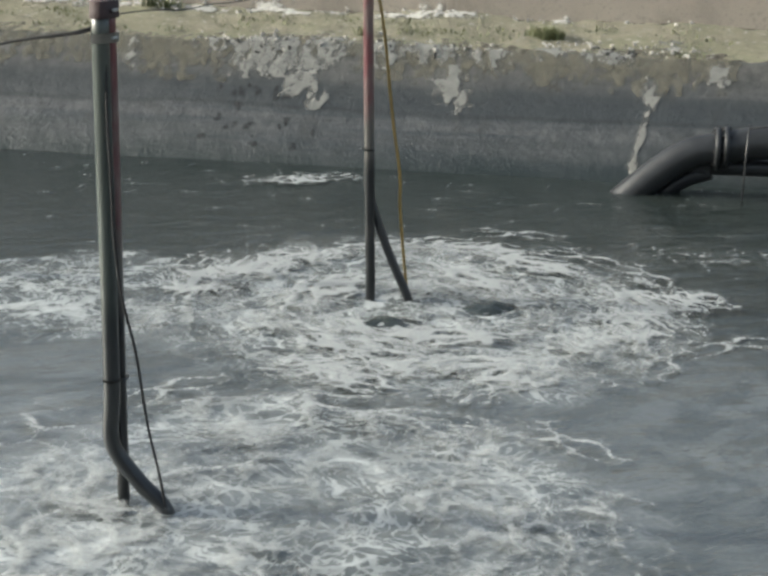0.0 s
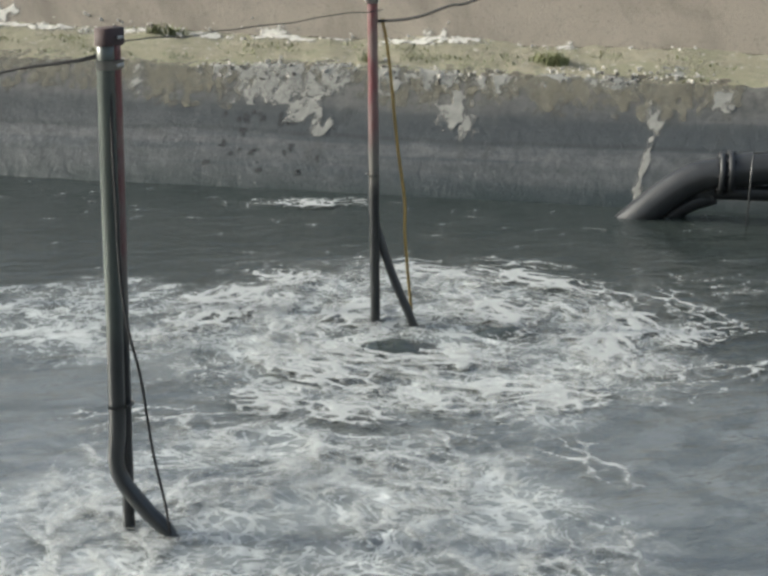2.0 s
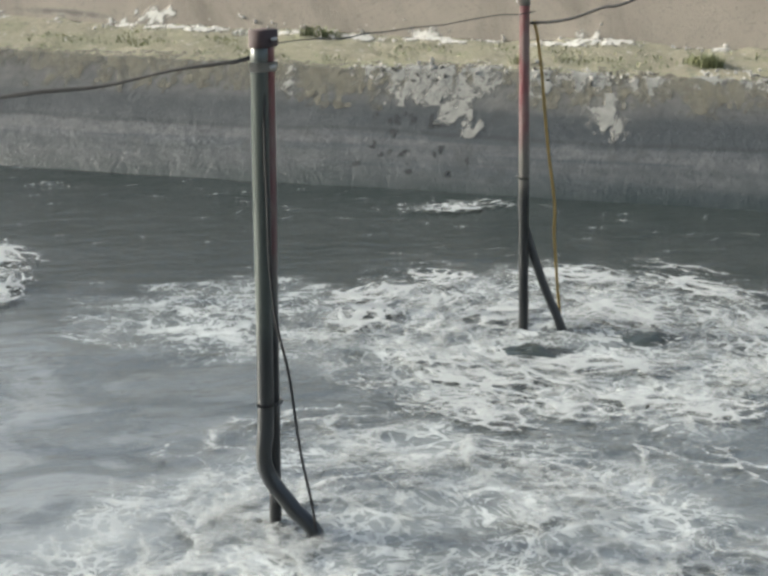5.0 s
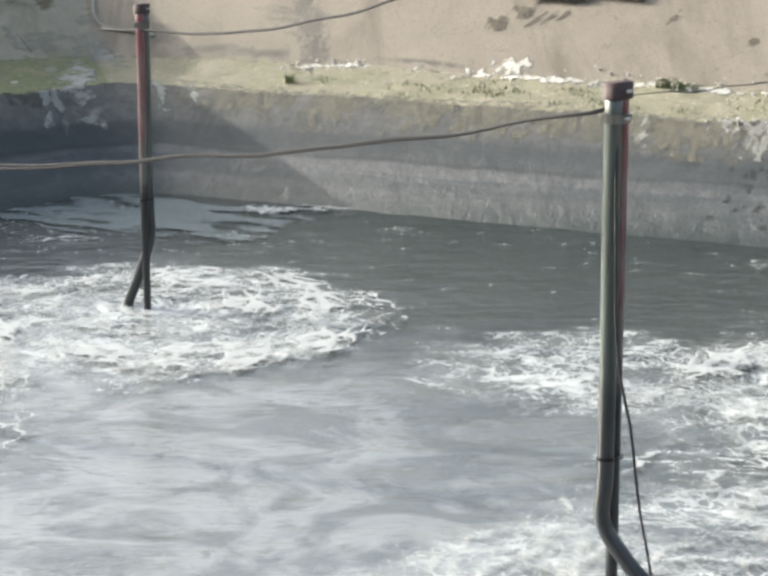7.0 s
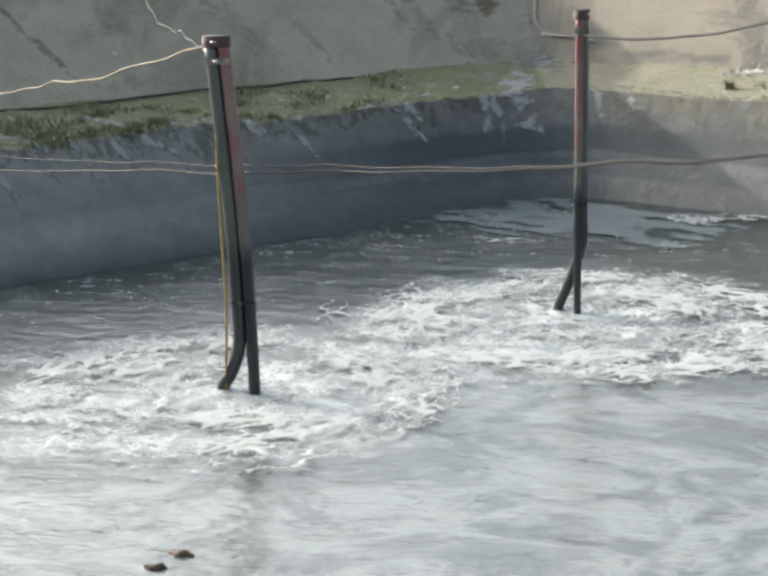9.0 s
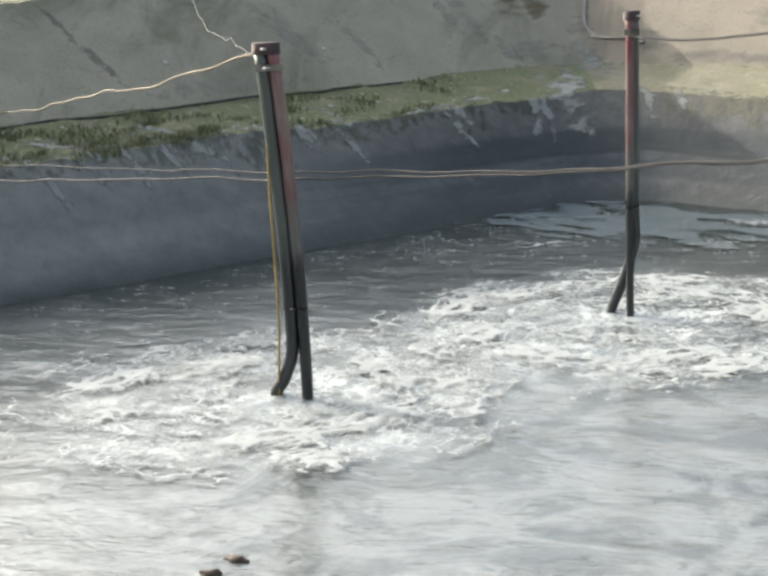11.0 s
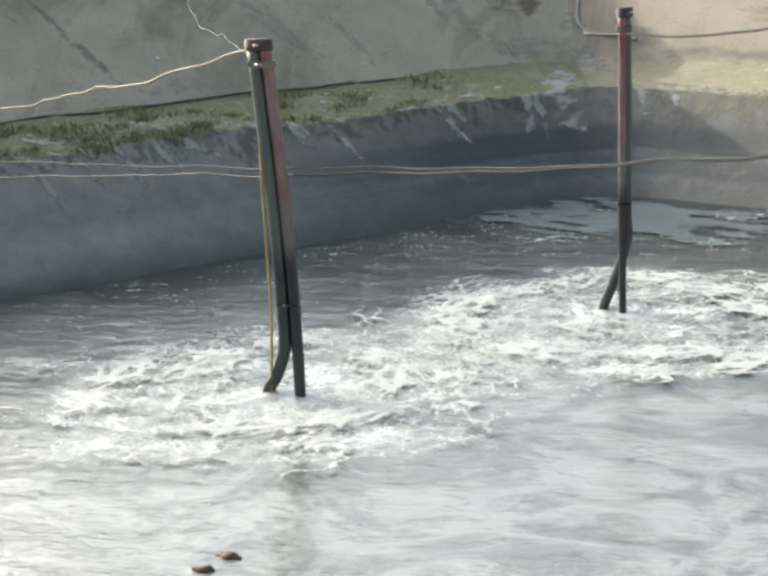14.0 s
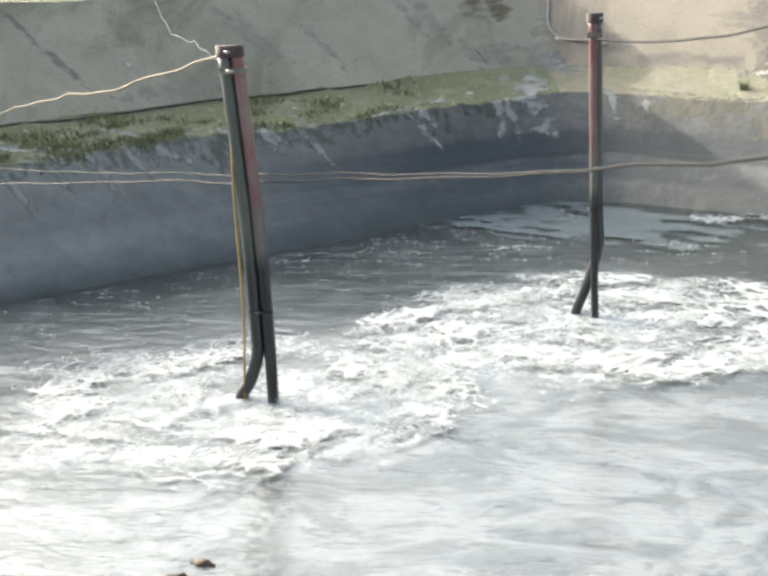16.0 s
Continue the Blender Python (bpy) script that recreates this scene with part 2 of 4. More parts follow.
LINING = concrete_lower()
DRY_EARTH, MOSSY = earth("dry_earth", 0.05), earth("mossy_earth", 0.75)
SAND = render_upper("sandy_render", (0.175, 0.152, 0.12), (0.265, 0.233, 0.188), (0.13, 0.114, 0.09))
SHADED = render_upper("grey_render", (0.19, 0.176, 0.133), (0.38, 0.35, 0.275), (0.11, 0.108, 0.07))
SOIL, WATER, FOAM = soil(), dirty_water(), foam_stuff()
STEEL, HOSE = painted_steel(), hose_plastic()
CABLE = simple("dusty_cable", (0.006, 0.006, 0.007), (0.014, 0.014, 0.015), 0.75)
BLACK = simple("black_cable", (0.01, 0.01, 0.011), (0.022, 0.022, 0.023), 0.6)
ROPE = simple("pale_rope", (0.022, 0.023, 0.024), (0.042, 0.043, 0.044), 0.85)
YELLOW = simple("yellow_rope", (0.075, 0.055, 0.024), (0.13, 0.1, 0.05), 0.7)
OCHRE = simple("ochre_rope", (0.19, 0.125, 0.03), (0.3, 0.21, 0.06), 0.7)
ZINC = simple("zinc_clamp", (0.4, 0.4, 0.39), (0.62, 0.61, 0.58), 0.35, metal=0.8)
PIPE = simple("black_plastic_pipe", (0.012, 0.013, 0.014), (0.04, 0.042, 0.044), 0.35, 8.0)
LIME = simple("lime_crust", (0.13, 0.13, 0.12), (0.34, 0.335, 0.305), 0.9, 11.0, bump=0.8, crumbs=0.88)
RUN = simple("lime_run", (0.14, 0.145, 0.138), (0.33, 0.335, 0.31), 0.9, 14.0, bump=0.6, crumbs=0.88)
PIT_SHADE = simple("dark_pit", (0.022, 0.025, 0.027), (0.05, 0.054, 0.056), 0.85, 20.0, crumbs=0.5)
DARKSTONE = simple("dark_stone", (0.035, 0.034, 0.03), (0.08, 0.077, 0.068), 0.9, 16.0)
SPILL = simple("spilled_earth", (0.1, 0.094, 0.07), (0.26, 0.245, 0.19), 0.95, 12.0, bump=0.9, crumbs=0.6)
MOSS_SPILL = simple("spilled_moss", (0.055, 0.062, 0.042), (0.135, 0.138, 0.105), 0.95, 9.0, bump=0.9, crumbs=0.45)
CHIP = simple("white_chip", (0.3, 0.29, 0.26), (0.5, 0.48, 0.43), 0.9, 9.0)
HEAD = simple("rusty_cap", (0.025, 0.016, 0.015), (0.06, 0.034, 0.032), 0.7)
WHITE = simple("white_lime", (0.36, 0.35, 0.31), (0.6, 0.58, 0.52), 0.9, 9.0, bump=0.6, crumbs=0.88)
LEAF = simple("grass_blade", (0.08, 0.1, 0.04), (0.18, 0.185, 0.09), 0.7, 30.0)
def scum_stuff():
    m = Mat("scum_sheen", 0.22)
    thin_out(m, 0.0, 0.3, 0.85, 5.0, 0.2)
    m.bump(m.noise(4, 3), 0.1, 0.005)
    # base colour lightened to carry the light that the smooth skin reflects
    return m.colour(m.mix(m.noise(2.5, 6), (0.14, 0.172, 0.18), (0.2, 0.232, 0.24)))


SCUM = scum_stuff()
# broken render; its dark colour also paints the shade in rim hollows
BROKEN_AND_SHADE = simple("broken_render_and_shade", (0.05, 0.044, 0.034), (0.14, 0.122, 0.092), 0.95, 9.0, bump=0.9, crumbs=0.85)
DAMP = simple("damp_render", (0.125, 0.122, 0.11), (0.185, 0.178, 0.158), 0.8, 7.0, bump=0.4, crumbs=0.45)
PALE = simple("pale_wash", (0.22, 0.21, 0.18), (0.36, 0.34, 0.29), 0.95, 8.0, bump=0.5, crumbs=0.5)
RUSTY = simple("rust_wash", (0.085, 0.065, 0.03), (0.16, 0.12, 0.07), 0.95, 5.0, bump=0.5, crumbs=0.6)
LIME_HOSE = simple("chalky_hose", (0.2, 0.2, 0.18), (0.32, 0.31, 0.28), 0.7)
IRON = simple("weathered_sheet", (0.13, 0.125, 0.115), (0.25, 0.24, 0.22), 0.55, 5.0, metal=0.4)
STAKE = simple("rusty_stake", (0.05, 0.036, 0.026), (0.11, 0.075, 0.052), 0.85)

# ---------------------------------------------------------------- mesh helpers


def part(name, bm, material, parent=None, label="", smooth=True):
    """Links a bmesh as one mesh object, under parent where one is given."""
    me = bpy.data.meshes.new(name)
    bm.to_mesh(me)
    bm.free()
    me.materials.append(material)
    if smooth:
        me.polygons.foreach_set("use_smooth", [True] * len(me.polygons))
    ob = new(name, me)
    if parent:
        ob.parent = parent
    if label:
        tagged(ob, label)
    return ob


def sheet(name, verts, faces, material, parent=None, smooth=True):
    me = bpy.data.meshes.new(name)
    me.from_pydata([tuple(v) for v in verts], [], faces)
    me.materials.append(material)
    me.update()
    if smooth:
        me.polygons.foreach_set("use_smooth", [True] * len(me.polygons))
    ob = new(name, me)
    if parent:
        ob.parent = parent
    return ob


def grid_faces(rows, cols):
    return [(i * cols + j, i * cols + j + 1, (i + 1) * cols + j + 1, (i + 1) * cols + j)
            for i in range(rows - 1) for j in range(cols - 1)]


def spline(points, per=8):
    """A smooth line through points."""
    pts = [Vector(p) for p in points]
    ext = [2 * pts[0] - pts[1], *pts, 2 * pts[-1] - pts[-2]]
    out = []
    for i in range(1, len(ext) - 2):
        a, b, c, d = ext[i - 1:i + 3]
        for k in range(per):
            t = k / per
            out.append(0.5 * (2 * b + (c - a) * t + (2 * a - 5 * b + 4 * c - d) * t * t + (3 * b - a - 3 * c + d) * t ** 3))
    return out + [pts[-1]]


def tube(bm, line, radius, sides=10, radii=None):
    """A closed tube along a line, with a frame that does not twist."""
    rings, side = [], None
    for i, p in enumerate(line):
        way = (line[min(i + 1, len(line) - 1)] - line[max(i - 1, 0)]).normalized()
        if side is None:
            side = way.orthogonal().normalized()
        side = (side - way * side.dot(way)).normalized()
        up = way.cross(side)
        r = radii[i] if radii else radius
        rings.append([bm.verts.new(p + (side * math.cos(a) + up * math.sin(a)) * r)
                      for a in (2 * math.pi * k / sides for k in range(sides))])
    for a, b in zip(rings, rings[1:]):
        for k in range(sides):
            bm.faces.new((a[k], a[(k + 1) % sides], b[(k + 1) % sides], b[k]))
    bm.faces.new(rings[0][::-1])
    bm.faces.new(rings[-1])
    return bm


def tubed(line, radius, sides=10, radii=None):
    return tube(bmesh.new(), line, radius, sides, radii)


def ring(bm, centre, way, r, half, lip):
    """A short collar round an axis."""
    way = Vector(way).normalized()
    c = Vector(centre)
    return tube(bm, [c - way * half, c - way * half * 0.8, c + way * half * 0.8, c + way * half], r, 16,
                [r - lip, r, r, r - lip])


# ---------------------------------------------------------------- basin
# n: outwards across the far bank, d: along it; nl: outwards across the bank with the moss
N, D = Vector((0.458, 0.889)), Vector((0.889, -0.458))
NL, L = Vector((-0.784, 0.62)), Vector((0.62, 0.784))


def meet(n1, c1, n2, c2):
    det = n1.x * n2.y - n1.y * n2.x
    return Vector(((c1 * n2.y - c2 * n1.y) / det, (n1.x * c2 - n2.x * c1) / det))


EDGES = ((NL, 14.7), (N, 17.5), (D, 9.0), (-N, -3.0))   # waterline, outward normals, going round
CORNERS = [meet(*EDGES[i - 1], *EDGES[i]) for i in range(4)]  # CORNERS[i]: start of edge i


TURN = 1.3   # radius of the corners at the waterline


def bank_line(i, step, bends):
    """Waterline points along edge i, with half of each rounded corner: (point, normal, corner or None)."""
    n, a, b = EDGES[i][0], CORNERS[i], CORNERS[(i + 1) % 4]
    way = (b - a).normalized()

    def half(corner, other, w, shares):
        mid = (n + other).normalized()
        h = math.acos(max(-1, min(1, n.dot(other)))) / 2
        return TURN * math.tan(h), [(corner, n, (corner, mid, w, h, f)) for f in shares]

    cut, first = half(a, EDGES[i - 1][0], -way, [1 - k / bends for k in range(bends)])
    cut2, last = half(b, EDGES[(i + 1) % 4][0], way, [k / bends for k in range(1, bends + 1)])
    length = (b - a).length - cut - cut2
    k = max(2, int(length / step))
    return first + [(a + way * (cut + length * j / k), n, None) for j in range(k + 1)] + last


def bank_xy(e, o):
    """Where the bank lies o metres out from the waterline, and which way it faces; a corner sharpens as it rises."""
    p, n, bend = e
    if not bend:
        return p + n * o, n
    corner, mid, w, h, f = bend
    r = min(max(0.02, TURN + o), float(np.interp(o, (0.0, 1.1, 2.2, 3.0), (TURN, 1.1, 0.45, 0.16))))
    straight = (TURN + o - r) * math.tan(h)
    q = f * (straight + r * h)
    peak = corner + mid * (o / math.cos(h))
    if q <= straight:
        return peak - w * ((TURN + o) * math.tan(h) - q), n
    t = (q - straight) / r
    v = n * math.cos(t) + w * math.sin(t)
    return peak - mid * (r / math.cos(h)) + v * r, v


# out from the waterline, height
PROFILE = ((-1.9, -1.6), (0.0, 0.0), (1.1, 1.2), (2.4, 1.46), (3.85, 2.71), (4.4, 2.77))


def strip(name, line, k, cuts, material, rough, label, parent=None):
    """The bank between two lines of the profile, uneven as old concrete is."""
    (o0, z0), (o1, z1) = PROFILE[k], PROFILE[k + 1]
    verts = []
    for e0 in line:
        for j in range(cuts + 1):
            f = j / cuts
            o, z = o0 + (o1 - o0) * f, z0 + (z1 - z0) * f
            p, n = bank_xy(e0, o)
            q = Vector((p.x, p.y, z))
            e = noise.fractal(q * 0.7, 1.0, 2.0, 5) * 0.07 + noise.fractal(q * 5.0, 1.0, 2.0, 3) * 0.018 * rough
            lift = 0.35 if z < 0.4 else 1.0
            q += Vector((n.x * e * 0.6, n.y * e * 0.6, e * 0.75)) * lift
            verts.append(q)
    ob = sheet(name, verts, grid_faces(len(line), cuts + 1), material, parent)
    return tagged(ob, label, "embankment", kind="structure")


LINES = [bank_line(0, 0.1, 32), bank_line(1, 0.1, 32), bank_line(2, 0.6, 8), bank_line(3, 0.6, 8)]
for i, side in enumerate(("left", "far", "right", "near")):
    fine = i < 2
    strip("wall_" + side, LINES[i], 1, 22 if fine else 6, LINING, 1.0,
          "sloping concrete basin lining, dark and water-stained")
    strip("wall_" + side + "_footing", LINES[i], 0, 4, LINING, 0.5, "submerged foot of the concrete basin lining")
    strip("ledge_" + side, LINES[i], 2, 20 if fine else 5, MOSSY if i == 0 else DRY_EARTH, 2.2,
          "earth ledge with green moss and weeds" if i == 0 else "sunlit ledge of dry earth and crumbling lime")
    strip("embankment_" + side, LINES[i], 3, 22 if fine else 6, SHADED if i == 0 else SAND, 1.0,
          "grey shaded upper embankment of cement render" if i == 0 else "sand-coloured upper embankment of cement render")
    strip("crest_" + side, LINES[i], 4, 3, SOIL, 1.0, "bare earth crest of the embankment")

# the ground beyond the crest, out to the horizon
loop = [e for line in LINES for e in line]
rings_at = (4.35, 9.0, 30.0, 120.0, 600.0, 3000.0)
gv = []
for e0 in loop:
    for r in rings_at:
        q = bank_xy(e0, r)[0]
        gv.append((q.x, q.y, 2.765 + (0.0 if r < 5 else noise.noise(Vector((q.x, q.y, 0)) * 0.05) * 0.3 - 0.15)))
gf = grid_faces(len(loop), len(rings_at))
w, last = len(rings_at), (len(loop) - 1) * len(rings_at)
gf += [(last + j, last + j + 1, j + 1, j) for j in range(w - 1)]
tagged(sheet("ground", gv, gf, SOIL), "bare earth ground round the basin", "ground", kind="structure")

# ---------------------------------------------------------------- water


def value_noise(x, y, seed):
    """Smooth noise on arrays, 0 to 1."""
    r = np.random.RandomState(seed).rand(64, 64)
    i, j = np.floor(x).astype(int), np.floor(y).astype(int)
    fx, fy = x - i, y - j
    fx, fy = fx * fx * (3 - 2 * fx), fy * fy * (3 - 2 * fy)
    g = lambda a, b: r[a % 64, b % 64]
    return (g(i, j) * (1 - fx) + g(i + 1, j) * fx) * (1 - fy) + (g(i, j + 1) * (1 - fx) + g(i + 1, j + 1) * fx) * fy


def many_noise(x, y, seed, octaves=4):
    return sum(value_noise(x * 2.03 ** k, y * 2.03 ** k, seed + k) * 0.5 ** k for k in range(octaves)) / (2 - 0.5 ** (octaves - 1))


def surface(x, y):
    """Height of the water."""
    calm = 0.016 * (many_noise(x * 0.8, y * 1.6, 3) - 0.5) + 0.016 * (many_noise(x * 1.5, y * 5.5, 9) - 0.5)
    for k, (cx, cy, r) in enumerate(BOILS):
        d = np.hypot(x - cx, y - cy)
        near = np.exp(-(d / r) ** 2)
        calm = calm + near * (0.05 * (many_noise(x * 1.9, y * 1.9, 20 + k, 5) - 0.5) + 0.022 * (many_noise(x * 6, y * 6, 40 + k, 3) - 0.5)
                              + 0.008 * np.sin(d * 7.0 + 3 * many_noise(x, y, 60 + k)))
    return calm


def make_water():
    xs, ys = np.arange(-12.0, 13.0, 0.05), np.arange(5.5, 23.0, 0.05)
    gx, gy = np.meshgrid(xs, ys, indexing="ij")
    inside = np.ones_like(gx, bool)
    for n, c in EDGES:
        inside &= gx * n.x + gy * n.y < c + 0.5
    z = surface(gx, gy)
    idx = -np.ones(gx.shape, int)
    idx[inside] = np.arange(inside.sum())
    quads = np.stack([idx[:-1, :-1], idx[1:, :-1], idx[1:, 1:], idx[:-1, 1:]], -1).reshape(-1, 4)
    quads = quads[(quads >= 0).all(1)]
    verts = np.stack([gx[inside], gy[inside], z[inside]], -1)
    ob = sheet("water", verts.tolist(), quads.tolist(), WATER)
    tagged(ob, "grey churning effluent with froth in the basin", "water", kind="structure")
    # the calm rest, under the near bank and beyond the view
    cs = [meet(*EDGES[i - 1], *EDGES[i]) for i in range(4)]
    bm = bmesh.new()
    bm.faces.new([bm.verts.new((c.x * 1.02, c.y * 1.02 - 0.1, -0.16)) for c in cs])
    tagged(part("water_below", bm, WATER), "grey effluent below the churning surface", "water", kind="structure")


make_water()

# ---------------------------------------------------------------- aerators


def aerator(base, lean, side, joint, foot, label, pipe_r=0.032, hose_r=0.040, height=2.71, bow=1.0):
    """A steel pipe in the water with an air hose strapped to it that leaves it near the surface.
    side: from the pipe to the hose; foot: where the hose meets the water, from the pipe."""
    ob = tagged(new("aerator_pole"), label, "pole", group="aerator poles in the basin")
    ob.location = (base[0], base[1], 0)
    top = Vector((lean[0], lean[1], height))
    up = lambda z: Vector((top.x * max(0.0, z / height) ** bow, top.y * max(0.0, z / height) ** bow, z))
    part("steel_pipe", tubed(spline([Vector((0, 0, -0.9))] + [up(height * k / 6) for k in range(7)], 4), pipe_r, 14), STEEL, ob, "red-painted steel pipe, slimy black below")
    s, f = Vector((side[0], side[1], 0)), Vector((foot[0], foot[1], 0))
    below = f + (f - s) * 0.35
    line = spline([up(height - 0.03) + s, up(2.0) + s * 1.04, up(1.3) + s * 0.98, up(joint + 0.28) + s, up(joint) + s * 1.12,
                   up(joint * 0.45) + s * 0.5 + f * 0.5 - Vector((0, 0, 0.01)), f, Vector((below.x, below.y, -0.35))], 6)
    hose = part("air_hose", tubed(line, hose_r, 14), HOSE, ob, "grey-green plastic air hose, black near the water")
    mid = s * 0.5
    way = s.normalized()
    across = Vector((-way.y, way.x, 0))

    def band(name, z, half, material, label, grow=0.0):
        """A flat band round both tubes."""
        bm = bmesh.new()
        c = up(z) + mid
        a, b = s.length / 2 + max(pipe_r, hose_r) + 0.003 + grow, max(hose_r, pipe_r) + 0.004 + grow
        pts = [c + way * (a * math.copysign(abs(math.cos(q)) ** 0.7, math.cos(q))) + across * (b * math.copysign(abs(math.sin(q)) ** 0.7, math.sin(q)))
               for q in (2 * math.pi * k / 24 for k in range(24))]
        lo = [bm.verts.new(p - Vector((0, 0, half))) for p in pts]
        hi = [bm.verts.new(p + Vector((0, 0, half))) for p in pts]
        for k in range(24):
            bm.faces.new((lo[k], lo[(k + 1) % 24], hi[(k + 1) % 24], hi[k]))
        if grow:
            bm.faces.new(hi)
        else:
            bmesh.ops.solidify(bm, geom=bm.faces[:], thickness=0.003)
        return part(name, bm, material, ob, label), c, b

    head, c, b = band("cap", height - 0.03, 0.042, HEAD, "dark red-brown cap over both tubes", 0.004)
    for k in (-1, 1):
        part("bolt", tubed([c + across * (b + 0.012) * k - way * 0.02, c + across * (b + 0.012) * k + way * 0.02], 0.008, 8), ZINC, head)
    for z, half, mat, text in ((height - 0.17, 0.024, ZINC, "bright zinc strap"), (joint + 0.36, 0.007, HOSE, "dark slimy strap")):
        strap, c, b = band("clamp", z, half, mat, text)
        bolt = c + across * (b + 0.01)
        part("bolt", tubed([bolt - way * 0.025, bolt + way * 0.025], 0.008, 8), mat, strap)
    return ob


aerator((1.6966, 8.2718), (-0.045, 0.0), (-0.056, -0.055), 0.37, (0.19, -0.2), "grey-green and red aerator pole standing in frothing water", pipe_r=0.034, hose_r=0.045)
aerator((4.392, 11.715), (-0.1, 0.0), (0.02, 0.06), 0.84, (0.285, -0.1), "red and grey aerator pole with a yellow rope beside it", pipe_r=0.04, hose_r=0.036)
aerator((-1.3594, 14.4882), (0.0, 0.0), (0.03, 0.06), 0.64, (-0.19, 0.12), "red aerator pole far out near the basin corner", pipe_r=0.036, hose_r=0.046)
aerator((-3.5531, 11.6204), (-0.142, -0.03), (-0.094, 0.0), 0.36, (-0.27, 0.03), "leaning aerator pole with a grey hose and red pipe", pipe_r=0.046, hose_r=0.05, bow=1.8)


def cable(name, points, r, material, label, per=10, kink=0.006):
    """A hanging cable with the small kinks that it keeps from the coil."""
    line = spline(points, per)
    for k, p in enumerate(line[1:-1], 1):
        p += Vector((noise.noise(p * 1.7), noise.noise(p * 1.7 + Vector((7, 0, 0))), 1.6 * noise.noise(p * 1.9 + Vector((0, 9, 0))))) * kink * 2.5
    ob = part(name, tubed(line, r, 8), material)
    return tagged(ob, label, "cable")


A_TOP, B_TOP, C_TOP, D_TOP = Vector((1.60, 8.22, 2.60)), Vector((4.38, 11.70, 2.40)), Vector((-1.36, 14.47, 2.5)), Vector((-3.76, 11.57, 2.60))
LEDGE_END = Vector((-8.9, 15.2, 1.2))


def strung(a, b, heights):
    """A cable in the upright plane from a to b, with its height at shares of the way."""
    return [Vector((a[0] + (b[0] - a[0]) * k, a[1] + (b[1] - a[1]) * k, z)) for k, z in heights]


cable("power_cable", strung(A_TOP, LEDGE_END, ((0, 2.6), (0.1, 2.32), (0.246, 2.05), (0.334, 1.916), (0.51, 1.68), (0.643, 1.535), (0.834, 1.285), (1.0, 1.2))), 0.008, CABLE,
      "black cable strung from an aerator pole to the mossy ledge")
cable("power_cable", strung(A_TOP, LEDGE_END + Vector((0, 0, 0.12)), ((0, 2.59), (0.1, 2.33), (0.246, 2.06), (0.333, 1.94), (0.52, 1.727), (0.643, 1.608), (0.833, 1.433), (1.0, 1.3))), 0.007, ROPE,
      "thin dark rope strung beside the black cable over the water")
cable("pale_rope", strung(A_TOP, B_TOP, ((0.03, 2.64), (0.223, 2.588), (0.574, 2.54), (1.0, 2.47))), 0.0035, ROPE, "thin rope between two aerator poles")
END = Vector((10.8, 3.2, 6.6))
cable("power_cable", strung(C_TOP, END, ((-0.03, 2.49), (0.018, 2.5), (0.051, 2.517), (0.085, 2.578), (0.148, 2.766), (0.204, 3.04), (0.4, 4.0), (0.7, 5.3), (1.0, 6.6))), 0.011, CABLE,
      "black cable rising from an aerator pole")
cable("power_cable", strung(B_TOP + Vector((-0.02, 0, 0)), END, ((-0.01, 2.37), (0.028, 2.43), (0.055, 2.53), (0.12, 2.8), (0.5, 4.7), (1.0, 6.3))), 0.011, CABLE,
      "black cable rising from an aerator pole")
cable("power_cable", strung(D_TOP, (-9.9, 17.7), ((0.01, 2.655), (0.06, 2.58), (0.124, 2.455), (0.18, 2.38), (0.237, 2.28), (0.436, 2.04), (0.684, 1.72), (1.0, 1.42))), 0.009, YELLOW,
      "yellow cable strung from an aerator pole to the ledge", kink=0.011)
cable("pale_rope", [D_TOP, (-4.6, 13.2, 2.62), (-5.5, 15.1, 2.66), (-6.5, 17.6, 2.78), (-7.5, 20.3, 2.72)], 0.005, ROPE, "pale rope from the leaning pole to the crest", kink=0.016)
pole = tagged(part("utility_pole", tubed([Vector((10.8, 3.2, 1.0)), Vector((10.8, 3.2, 4.0)), Vector((10.8, 3.2, 7.0))], 0.1, 14), STAKE),
              "wooden pole on the bank holding the cables", "pole")
# down the poles
cable("power_cable", [A_TOP, (1.615, 8.20, 2.55), (1.615, 8.15, 2.0), (1.66, 8.14, 1.3), (1.735, 8.15, 0.9), (1.797, 8.11, 0.5), (1.855, 8.06, 0.18), (1.9, 8.04, -0.2)], 0.008, CABLE,
      "thin black cable running down the aerator pole")
cable("yellow_rope", [B_TOP, (4.42, 11.7, 2.25), (4.461, 11.7, 1.97), (4.535, 11.7, 1.4), (4.605, 11.7, 1.01), (4.615, 11.7, 0.69), (4.675, 11.68, 0.21), (4.70, 11.66, -0.2)], 0.012, OCHRE,
      "yellow rope hanging beside the aerator pole")
cable("yellow_rope", [D_TOP + Vector((0.0, 0, -0.02)), (-3.76, 11.57, 2.0), (-3.755, 11.57, 1.3), (-3.745, 11.57, 0.7), (-3.76, 11.6, 0.2), (-3.78, 11.6, -0.2)], 0.01, OCHRE,
      "olive yellow rope hanging beside the leaning pole")

# ---------------------------------------------------------------- outfall pipe


def at_far(along, across, z):
    q = D * along + N * across
    return Vector((q.x, q.y, z))


